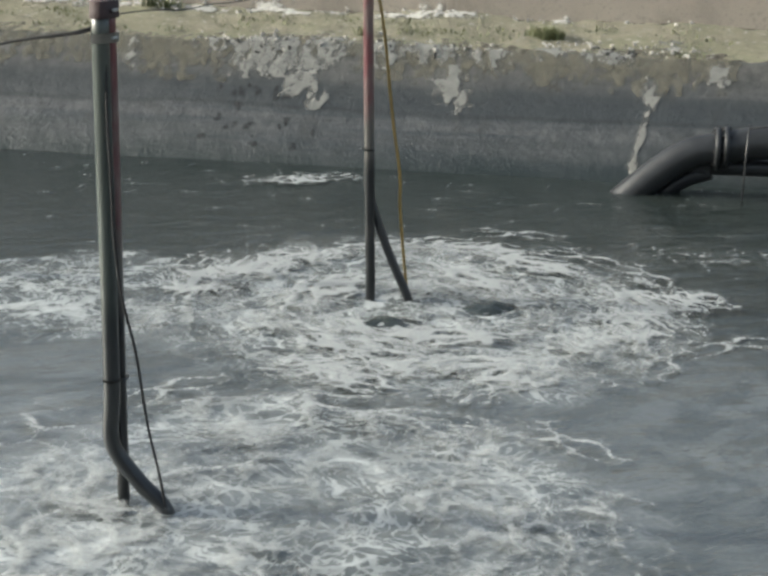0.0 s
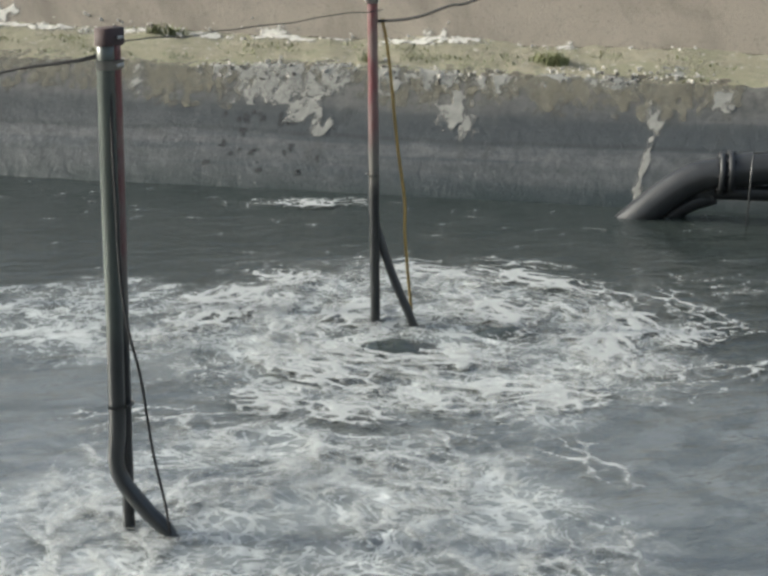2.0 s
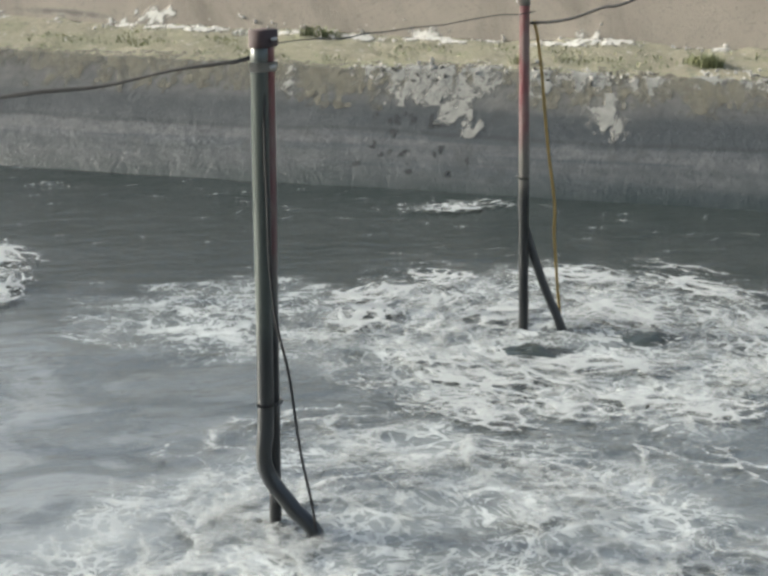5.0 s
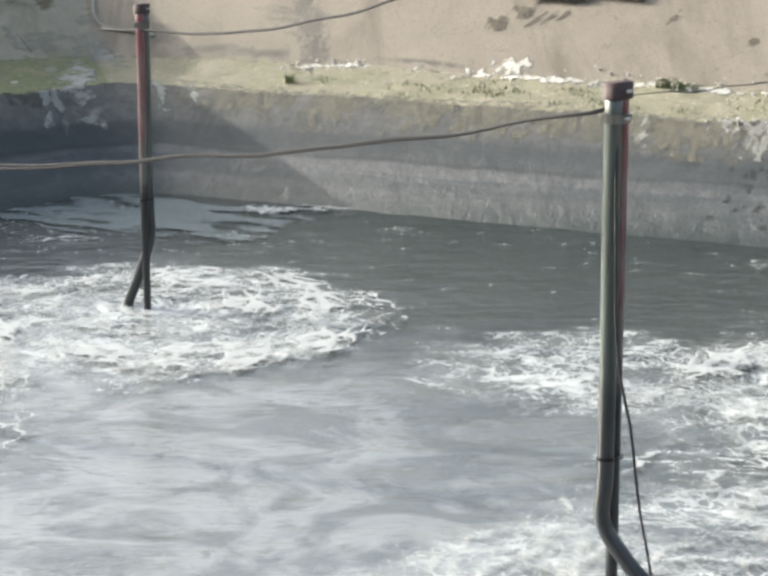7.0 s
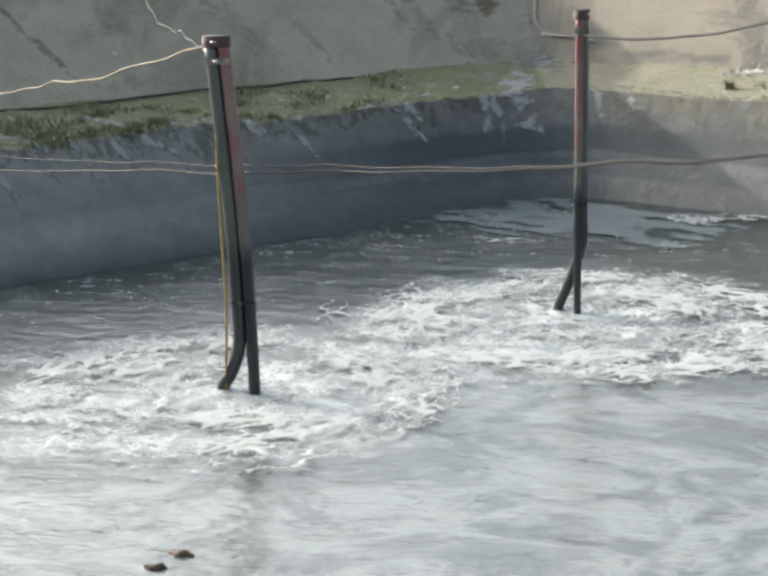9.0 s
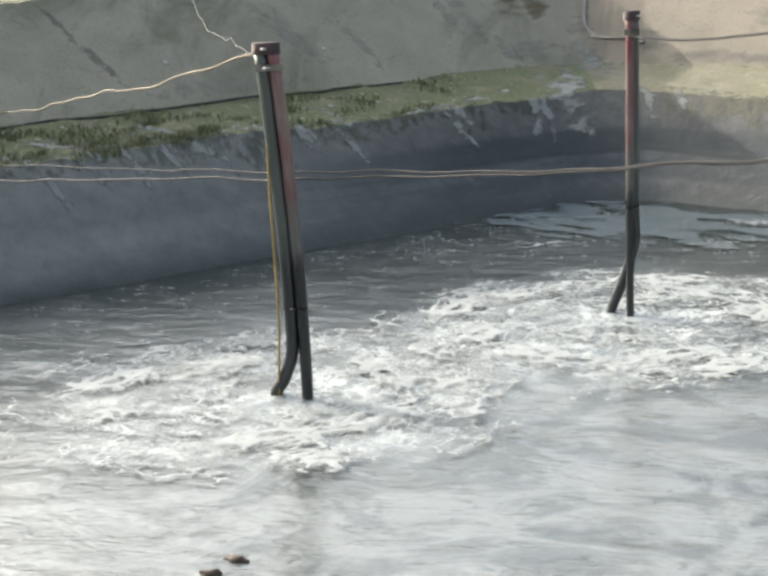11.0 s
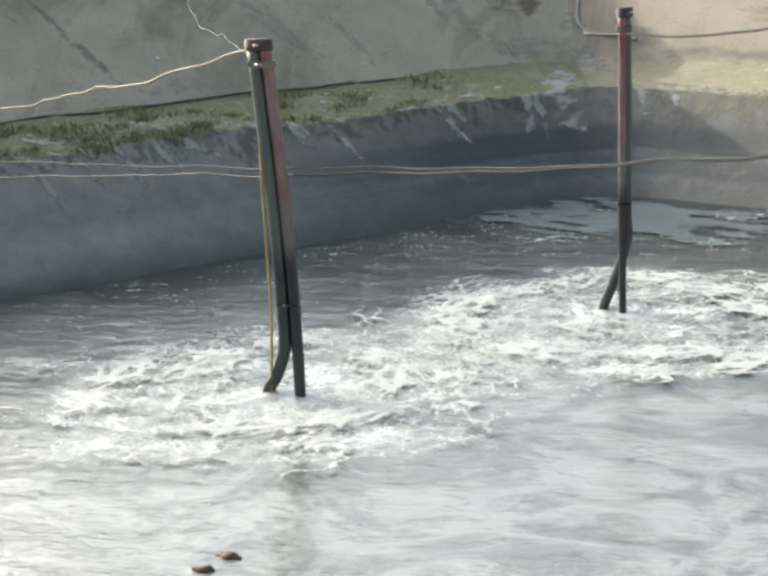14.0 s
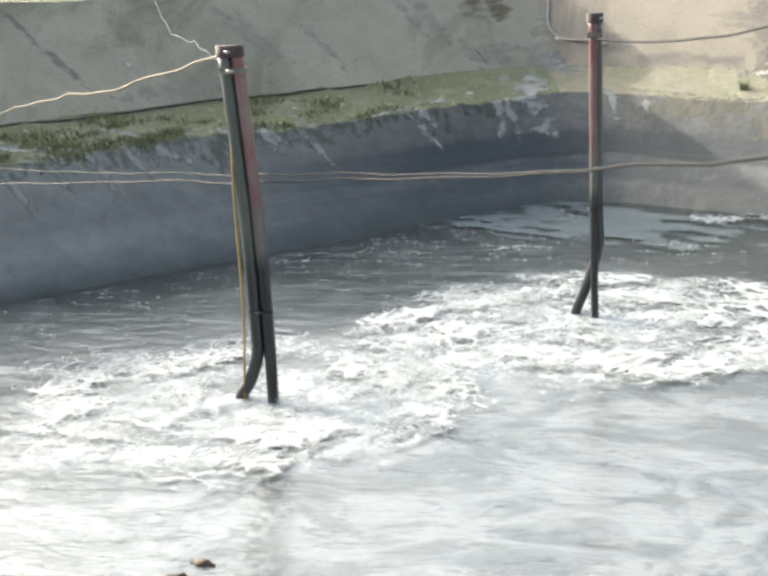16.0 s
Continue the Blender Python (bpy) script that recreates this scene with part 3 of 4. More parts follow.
def outfall():
    ob = tagged(new("outfall_pipe"), "black plastic outfall pipe bending down into the water", "pipe")
    ob.location = at_far(0.9, 17.1, 0)
    off = ob.location.copy()
    P = lambda a, c, z: at_far(a, c, z) - off
    body = spline([P(0.42, 17.05, -0.3), P(0.74, 17.05, 0.0), P(1.0, 17.08, 0.23), P(1.28, 17.1, 0.42), P(1.58, 17.1, 0.5)], 6)
    part("elbow", tubed(body, 0.165, 20), PIPE, ob)
    part("pipe_length", tubed(spline([P(1.58, 17.1, 0.5), P(2.1, 17.1, 0.58), P(3.0, 17.1, 0.6), P(9.4, 17.1, 0.62)], 5), 0.175, 20), PIPE, ob)
    for a, z in ((1.56, 0.495), (1.65, 0.51)):
        fl = part("flange", ring(bmesh.new(), P(a, 17.1, z), (D.x, D.y, 0), 0.225, 0.026, 0.012), PIPE, ob, "black bolted flange")
        for k in range(8):
            q = 2 * math.pi * k / 8
            c = P(a, 17.1, z) + Vector((N.x, N.y, 0)) * (0.2 * math.cos(q)) + Vector((0, 0, 0.2 * math.sin(q)))
            w3 = Vector((D.x, D.y, 0))
            part("bolt", tubed([c - w3 * 0.05, c + w3 * 0.05], 0.011, 6), BLACK, fl)
    part("lower_pipe", tubed(spline([P(0.9, 17.2, -0.2), P(1.18, 17.2, 0.08), P(1.5, 17.2, 0.22), P(1.9, 17.2, 0.29), P(9.4, 17.2, 0.33)], 6), 0.09, 14), PIPE, ob,
         "thinner pipe below the outfall")
    part("rod", tubed([P(1.84, 16.85, -0.4), P(1.84, 16.85, 0.4), P(1.85, 16.86, 0.8)], 0.011, 8), PIPE, ob, "thin rusty rod")
    part("rod", tubed([P(1.85, 16.86, 0.76), P(2.1, 16.9, 0.79), P(3.2, 17.0, 0.78)], 0.012, 8), PIPE, ob, "thin rusty rod")


outfall()

# ---------------------------------------------------------------- weathering on the banks
SEEN = LINES[0] + LINES[1]
REACH = [0.0]
for e0, e1 in zip(SEEN, SEEN[1:]):
    REACH.append(REACH[-1] + (bank_xy(e1, 0.0)[0] - bank_xy(e0, 0.0)[0]).length)
MIDDLE = REACH[len(LINES[0]) - 1]


def on_bank(s, o):
    """A point of the bank s metres along the waterline from the corner (mossy bank below 0), o metres out from it, and its slope."""
    s += MIDDLE
    i = max(1, min(len(SEEN) - 1, int(np.searchsorted(REACH, s))))
    f = (s - REACH[i - 1]) / max(1e-6, REACH[i] - REACH[i - 1])
    (p, n), (p1, n1) = bank_xy(SEEN[i - 1], o), bank_xy(SEEN[i], o)
    p, n = p.lerp(p1, f), n.lerp(n1, f).normalized()
    for (o0, z0), (o1, z1) in zip(PROFILE, PROFILE[1:]):
        if o <= o1:
            break
    z = z0 + (z1 - z0) * (o - o0) / (o1 - o0)
    q = Vector((p.x, p.y, z))
    e = noise.fractal(q * 0.7, 1.0, 2.0, 5) * 0.07 + noise.fractal(q * 5.0, 1.0, 2.0, 3) * 0.018
    q += Vector((n.x * e * 0.6, n.y * e * 0.6, e * 0.75)) * (0.35 if z < 0.4 else 1.0)
    slope = math.atan2(z1 - z0, o1 - o0)
    return q, Vector((-n.x * math.sin(slope), -n.y * math.sin(slope), math.cos(slope)))


def crust_on(bm, s, o, wide, high, seed, thick=0.007, lean=0.0, ragged=1.35):
    """A torn patch of lime or plaster that lies on the bank."""
    nu, nv = max(6, int(wide / 0.018)), max(6, int(high / 0.018))
    grid = {}
    for i in range(nu + 1):
        for j in range(nv + 1):
            u, v = i / nu * 2 - 1, j / nv * 2 - 1
            q, up = on_bank(s + u * wide / 2 + lean * v * high / 2, o + v * high / 2)
            w = 1 - math.hypot(u, v) + ragged * noise.fractal(Vector((u * wide * 4.5, v * high * 4.5, seed * 7.3)), 0.8, 2.0, 5)
            lift = min(thick, max(-0.03, w * 0.05)) + 0.006 * noise.noise(q * 18)
            grid[i, j] = (q + up * lift, w)
    made = {}
    layer = bm.verts.layers.float.new("thickness")
    for i in range(nu):
        for j in range(nv):
            keys = ((i, j), (i + 1, j), (i + 1, j + 1), (i, j + 1))
            if max(grid[k][1] for k in keys) > -0.15:
                for k in keys:
                    if k not in made:
                        made[k] = bm.verts.new(grid[k][0])
                        made[k][layer] = grid[k][1]
                bm.faces.new([made[k] for k in keys])


def crust(s, o, wide, high, seed, label="pale lime crust flaking on the stained concrete", material=None, name="lime_crust", **more):
    bm = bmesh.new()
    crust_on(bm, s, o, wide, high, seed, **more)
    if not bm.verts:
        bm.free()
        return
    tagged(part(name, bm, material or LIME), label, name.replace("_", " "), group=name.replace("_", " ") + " on the banks")


FAR = 11.39


def far_s(along, o):
    """The way from the corner to a place on the far bank, given along D."""
    return along + FAR if along > -10.49 else 0.896 * (1 + (along + 10.49) / (1.07 + 0.825 * o))


def left_s(along, o):
    """The same on the mossy bank, given along L."""
    return along - 14.77 if along < 13.87 else -0.896 * (1 - (along - 13.87) / (1.07 + 0.825 * o))


def squeeze(s, o):
    """How much shorter a length along the bank is at the waterline, in the bend."""
    return 1.0 if abs(s) > 0.896 else 0.896 / (1.07 + 0.825 * o)


for k, (a, o, wide, high, lean) in enumerate((
        (-3.6, 1.0, 0.9, 0.5, 0.0), (-3.1, 1.0, 0.8, 0.5, 0.0), (-3.35, 0.98, 0.75, 0.42, 0.0), (-2.75, 1.05, 0.55, 0.4, 0.2), (-3.0, 0.72, 0.42, 0.34, 0.3), (-2.75, 0.58, 0.36, 0.2, 0.5),
        (-2.1, 1.02, 0.5, 0.3, 0.0), (-1.6, 1.08, 0.6, 0.3, 0.0), (-1.35, 0.76, 0.5, 0.36, 0.0), (-1.15, 0.66, 0.28, 0.34, 0.3), (-0.9, 1.05, 0.5, 0.25, 0.0),
        (0.9, 0.8, 0.24, 0.3, 0.35), (0.82, 0.45, 0.1, 0.75, 0.3), (1.15, 1.5, 0.34, 0.45, 0.0), (1.65, 0.95, 0.3, 0.22, 0.0),
        (-5.0, 0.95, 0.3, 0.3, 0.4), (-0.2, 1.1, 0.5, 0.2, 0.0), (0.4, 1.12, 0.6, 0.22, 0.0), (-4.1, 1.12, 0.7, 0.2, 0.0))):
    crust(a + FAR, o, wide, high, k, lean=lean)
for k, (s, o, wide, high, lean) in enumerate((
        (-3.2, 0.9, 0.12, 0.5, -0.6), (-4.3, 1.25, 0.18, 0.16, 0.0), (-6.6, 1.0, 0.16, 0.5, -0.5), (-6.1, 0.95, 0.2, 0.5, -0.5), (-5.6, 1.0, 0.14, 0.45, -0.5),
        (-7.1, 0.85, 0.14, 0.55, -0.4), (-5.2, 1.05, 0.3, 0.3, -0.4), (-0.9, 1.35, 0.3, 0.22, 0.0), (-0.2, 1.1, 0.3, 1.0, 0.0), (-0.1, 1.7, 0.16, 0.8, 0.0), (0.05, 2.3, 0.2, 0.5, 0.0), (-0.4, 0.9, 0.1, 0.6, 0.0),
        (0.35, 1.0, 0.12, 0.55, -0.3), (0.6, 1.05, 0.1, 0.4, -0.3), (-0.5, 0.95, 0.12, 0.5, 0.2), (-2.0, 1.15, 0.4, 0.12, 0.0), (-2.9, 1.12, 0.5, 0.12, 0.0))):
    crust(s, o, wide, high, 40 + k, lean=lean, label="pale lime run on the shaded concrete below the moss", thick=0.008, material=RUN, ragged=1.05)
for k, (a, o, wide, high, lean) in enumerate(((-7.62, 3.05, 0.34, 0.2, 0.0), (-7.3, 3.24, 0.4, 0.24, 0.3), (-7.12, 3.12, 0.09, 0.3, 0.9), (-6.95, 3.14, 0.08, 0.26, 0.9), (-6.75, 3.2, 0.08, 0.2, 0.7),
                                              (-5.3, 3.25, 0.1, 0.3, 0.5), (-4.2, 2.95, 0.2, 0.12, 0.2))):
    crust(far_s(a, o), o, wide, high, 70 + k, label="dark broken patch in the sandy render", material=BROKEN_AND_SHADE, name="broken_patch", thick=0.012, lean=lean, ragged=0.9)
for k, (a, o, wide, high, lean) in enumerate(((-10.55, 3.4, 0.6, 0.9, -0.4), (-10.3, 2.9, 0.6, 0.95, -0.5), (-10.05, 2.5, 0.5, 0.6, -0.3), (-11.6, 2.52, 1.3, 0.2, 0.0), (-10.7, 2.5, 1.2, 0.19, 0.0),
                                              (-12.7, 2.75, 0.8, 0.34, -0.4), (-8.4, 2.5, 1.6, 0.1, 0.0))):
    w = squeeze(far_s(a, o), o)
    crust(far_s(a, o), o, wide * w, high, 420 + k, label="damp grey stain on the sandy render", material=DAMP, name="damp_stain", thick=0.004, lean=lean * w, ragged=0.45)
# flat dark patches that paint the shade in hollows under the rims, and runs across the mossy ledge
rh = random.Random(44)
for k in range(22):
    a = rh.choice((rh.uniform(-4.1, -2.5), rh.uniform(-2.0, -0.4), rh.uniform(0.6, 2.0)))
    crust(a + FAR, rh.uniform(1.08, 1.3), rh.uniform(0.1, 0.3), rh.uniform(0.06, 0.16), 520 + k, label="flat dark patch painting the shade in a hollow under the broken rim", material=BROKEN_AND_SHADE, name="hollow", thick=0.005, ragged=1.2)
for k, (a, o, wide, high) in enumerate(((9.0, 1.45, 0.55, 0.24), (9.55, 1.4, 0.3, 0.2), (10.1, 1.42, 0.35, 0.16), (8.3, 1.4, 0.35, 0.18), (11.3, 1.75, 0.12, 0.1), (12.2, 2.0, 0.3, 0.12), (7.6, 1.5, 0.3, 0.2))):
    crust(left_s(a, o), o, wide, high, 550 + k, label="flat dark patch painting the shade in a hollow under the broken rim", material=BROKEN_AND_SHADE, name="hollow", thick=0.005, ragged=1.2)
for k, (a, o, wide, high) in enumerate(((9.3, 1.65, 0.18, 0.5), (9.45, 1.4, 0.16, 0.5), (9.95, 1.35, 0.16, 0.5), (8.5, 1.35, 0.2, 0.6), (8.0, 1.6, 0.3, 0.5), (11.75, 1.5, 0.09, 0.7), (12.3, 1.8, 0.1, 0.2), (13.2, 1.25, 0.5, 0.2), (7.4, 1.3, 0.3, 0.6), (10.7, 1.2, 0.5, 0.2))):
    crust(left_s(a, o), o, wide, high, 560 + k, label="pale lime run across the mossy ledge", material=RUN, name="lime_run", thick=0.008, lean=-0.6, ragged=1.0)
# washes, cracks and dirt on the grey render
for k, (a, o, wide, high, lean, material, label) in enumerate((
        (15.45, 3.15, 0.26, 0.9, -0.35, PALE, "pale lime wash running down the grey render"), (15.7, 2.65, 0.2, 0.6, -0.4, PALE, "pale lime wash running down the grey render"),
        (15.1, 3.3, 0.2, 0.7, -0.4, PALE, "pale lime wash running down the grey render"), (16.2, 2.62, 1.3, 0.32, 0.0, PALE, "pale lime wash running down the grey render"),
        (15.85, 2.6, 0.05, 0.5, -0.5, BROKEN_AND_SHADE, "dark crack in the grey render"), (15.28, 3.55, 0.05, 0.45, -0.5, BROKEN_AND_SHADE, "dark crack in the grey render"),
        (16.5, 3.45, 0.75, 0.6, 0.0, RUSTY, "rust-brown wash on the grey render"), (16.9, 3.3, 0.5, 0.5, -0.3, RUSTY, "rust-brown wash on the grey render"),
        (9.2, 3.55, 0.14, 0.7, -0.45, DAMP, "damp groove in the grey render"), (9.45, 3.0, 0.16, 0.7, -0.45, DAMP, "damp groove in the grey render"),
        (7.7, 3.2, 0.2, 1.1, -0.45, DAMP, "damp groove in the grey render"), (12.3, 3.2, 0.5, 0.9, -0.45, PALE, "pale lime wash running down the grey render"),
        (13.3, 3.0, 0.22, 0.8, -0.45, PALE, "pale lime wash running down the grey render"), (11.0, 2.58, 2.4, 0.22, 0.0, PALE, "pale lime wash running down the grey render"))):
    w = squeeze(left_s(a, o), o)
    crust(left_s(a, o), o, wide * w, high, 450 + k, label=label, material=material, name="render_stain", thick=0.004, lean=lean * w, ragged=0.9)
for k, (s, o, wide, high) in enumerate(((0.0, 2.7, 0.12, 0.75), (-0.06, 2.35, 0.16, 0.4), (0.1, 2.05, 0.14, 0.6), (-0.28, 1.9, 0.12, 0.5))):
    crust(s, o, wide, high, 480 + k, label="white lime dust washed down the corner", material=PALE, name="lime_dust", thick=0.004, ragged=1.0)
for k, (a, o) in enumerate(((10.3, 2.95), (12.7, 2.95), (12.85, 2.96), (13.4, 3.0), (11.9, 1.75), (12.6, 1.7), (14.6, 1.5), (8.2, 3.3))):
    crust(left_s(a, o), o, 0.1, 0.07, 490 + k, label="white chip of lime on the bank", material=WHITE, name="lime_chip", thick=0.012, ragged=0.8)


rk = random.Random(31)
for k in range(34):
    crust(0.8 + k * 0.37, rk.gauss(1.06, 0.06), rk.uniform(0.5, 1.1), rk.uniform(0.25, 0.6), 200 + k, label="dry earth spilled over the rim of the lining", material=SPILL, name="spilled_earth", thick=0.004, ragged=1.3)
for k in range(14):
    crust(-0.5 - k * 0.66, rk.gauss(1.08, 0.07), rk.uniform(0.5, 1.1), rk.uniform(0.25, 0.6), 240 + k, label="moss and earth spilled over the rim of the lining", material=MOSS_SPILL, name="spilled_earth", thick=0.004, ragged=1.3)
for k in range(26):
    crust(rk.uniform(1.2, 13.2), rk.gauss(2.28, 0.08), rk.uniform(0.25, 0.9), rk.uniform(0.12, 0.3), 100 + k, label="white lime crust along the back of the sunlit ledge", material=WHITE, thick=0.014, ragged=1.2)
# thin dark spots paint the shade of pits; the lining itself stays whole
for k in range(28):
    crust(rk.gauss(8.05, 0.32), rk.uniform(0.12, 0.75), rk.uniform(0.05, 0.13), rk.uniform(0.04, 0.1), 300 + k, label="flat dark spot painting the shade in a pit of the stained lining", material=PIT_SHADE, name="pit", thick=0.003, ragged=1.3)
for k in range(15):
    crust(rk.uniform(-9.5, -0.6), rk.uniform(0.75, 1.25), rk.uniform(0.08, 0.3), rk.uniform(0.2, 0.5), 170 + k, lean=-0.4, label="pale lime run on the shaded concrete below the moss", material=RUN, thick=0.008, ragged=1.2)


def rubble(name, label, spans, count, seed, material, small, large):
    """Loose lumps along a ledge, as one mesh."""
    rnd = random.Random(seed)
    bm = bmesh.new()
    for _ in range(count):
        s0, s1, o0, o1 = rnd.choice(spans)
        s, o = rnd.uniform(s0, s1), rnd.gauss((o0 + o1) / 2, (o1 - o0) / 4)
        q, up = on_bank(s, max(0.9, o))
        r = rnd.uniform(small, large)
        m = Matrix.Translation(q + up * r * 0.25) @ Euler((rnd.random() * 6, rnd.random() * 6, rnd.random() * 6)).to_matrix().to_4x4() @ Matrix.Diagonal((r * rnd.uniform(0.8, 1.8), r, r * rnd.uniform(0.4, 0.9), 1))
        geo = bmesh.ops.create_icosphere(bm, subdivisions=1, radius=1.0, matrix=m)
        for v in geo["verts"]:
            v.co += Vector((rnd.uniform(-1, 1), rnd.uniform(-1, 1), rnd.uniform(-1, 1))) * r * 0.22
    tagged(part(name, bm, material, smooth=False), label, "rubble", kind="stuff")


rubble("lime_rubble", "crumbled white lime lumps along the sunlit ledge",
       ((1.0, 2.2, 2.1, 2.45), (2.6, 12.8, 2.15, 2.5), (7.0, 10.6, 1.0, 1.35), (5.0, 7.5, 2.1, 2.5), (11.0, 13.0, 1.1, 1.6)), 420, 3, CHIP, 0.006, 0.028)
rubble("dark_pits", "dark broken lumps on the old lining", ((7.4, 8.3, 0.95, 1.2), (9.2, 10.4, 0.95, 1.25), (11.6, 12.4, 1.0, 1.4)), 50, 8, DARKSTONE, 0.012, 0.03)


def tufts(name, label, spots, seed, blades, height):
    """Blades of grass and weeds in clumps, as one mesh."""
    rnd = random.Random(seed)
    bm = bmesh.new()
    for s, o, r in spots:
        for _ in range(blades):
            q, up = on_bank(s + rnd.gauss(0, r), o + rnd.gauss(0, r * 0.6))
            h, w = height * rnd.uniform(0.4, 1.0), 0.006 + 0.006 * rnd.random()
            side = Vector((rnd.uniform(-1, 1), rnd.uniform(-1, 1), 0)).normalized()
            tip = Vector((rnd.uniform(-1, 1), rnd.uniform(-1, 1), 0)) * h * 0.7
            a, b = bm.verts.new(q - side * w), bm.verts.new(q + side * w)
            c, d = bm.verts.new(q + side * w * 0.8 + tip * 0.4 + Vector((0, 0, h * 0.6))), bm.verts.new(q - side * w * 0.8 + tip * 0.4 + Vector((0, 0, h * 0.6)))
            e = bm.verts.new(q + tip + Vector((0, 0, h)))
            bm.faces.new((a, b, c, d))
            bm.faces.new((d, c, e))
    return tagged(part(name, bm, LEAF), label, "grass", kind="stuff")


rg = random.Random(12)
tufts("weeds", "dark tuft of weeds on the sunlit ledge", [(-0.35 + FAR, 1.65, 0.09), (-0.2 + FAR, 1.6, 0.06)], 4, 110, 0.16)
tufts("weeds", "green weeds growing from the ledge", [(-4.9 + FAR, 2.2, 0.05), (-5.1 + FAR, 2.1, 0.05), (-9.9 + FAR, 1.5, 0.03), (-2.4 + FAR, 1.4, 0.04)], 5, 50, 0.14)
tufts("moss_clumps", "green moss and weeds on the shaded ledge",
      [(rg.uniform(-9.5, -0.8), rg.uniform(1.15, 2.2), 0.12) for _ in range(60)] + [(rg.uniform(-7.4, -4.6), rg.uniform(1.0, 1.4), 0.08) for _ in range(16)], 6, 42, 0.08)
tufts("ledge_grass", "thin dry grass on the sunlit ledge", [(rg.uniform(1.5, 13.4), rg.uniform(1.2, 2.2), 0.14) for _ in range(34)], 7, 24, 0.05)

# the hose down the corner, then a dark tube for the crack behind the mossy ledge
cable("pale_hose", [on_bank(far_s(a, o), o)[0] + Vector((0, -0.01, 0.025)) for a, o in ((-14.5, 3.8), (-14.15, 3.36), (-13.9, 2.95), (-13.6, 2.74), (-13.2, 2.7), (-12.7, 2.7))], 0.022, LIME_HOSE,
      "pale hose running down the corner of the bank", 6)
# added black tube: draws the dark crack under the overhang, no cable lies here
cable("ledge_crack_line", [on_bank(-9.5 + 0.75 * k, 2.3 + 0.06 * math.sin(k * 1.9))[0] + Vector((0, 0, 0.015)) for k in range(12)], 0.014, BLACK,
      "dark tube standing in for the shaded crack at the back of the mossy ledge", 6)


def sheet_panel():
    """Corrugated sheeting that closes a gap below the crest."""
    ob = tagged(new("corrugated_panel"), "grey weathered corrugated sheeting set into the embankment", "sheeting")
    for a0, a1, low in ((-7.32, -6.5, 3.36), (-6.54, -5.75, 3.42)):
        bm = bmesh.new()
        nu, grid = int((a1 - a0) / 0.02), []
        for i in range(nu + 1):
            a = a0 + (a1 - a0) * i / nu
            row = []
            for j in range(5):
                q, up = on_bank(far_s(a, 3.3), low + (3.84 - low) * j / 4)
                row.append(bm.verts.new(q + up * (0.06 + 0.02 * math.sin(a * 2 * math.pi / 0.13))))
            grid.append(row)
        for r0, r1 in zip(grid, grid[1:]):
            for j in range(4):
                bm.faces.new((r0[j], r1[j], r1[j + 1], r0[j + 1]))
        bmesh.ops.solidify(bm, geom=bm.faces[:], thickness=0.012)
        part("sheet", bm, IRON, ob)


sheet_panel()

# ---------------------------------------------------------------- foam


def worley_edge(x, y, seed):
    """Distance between nearest and second nearest of scattered points."""
    rs = np.random.RandomState(seed)
    px, py = rs.rand(48, 48), rs.rand(48, 48)
    i, j = np.floor(x).astype(int), np.floor(y).astype(int)
    f1 = np.full(x.shape, 9.0)
    f2 = f1.copy()
    for a in (-1, 0, 1):
        for b in (-1, 0, 1):
            d = np.hypot(i + a + px[(i + a) % 48, (j + b) % 48] - x, j + b + py[(i + a) % 48, (j + b) % 48] - y)
            f2 = np.minimum(f2, np.maximum(f1, d))
            f1 = np.minimum(f1, d)
    return f2 - f1


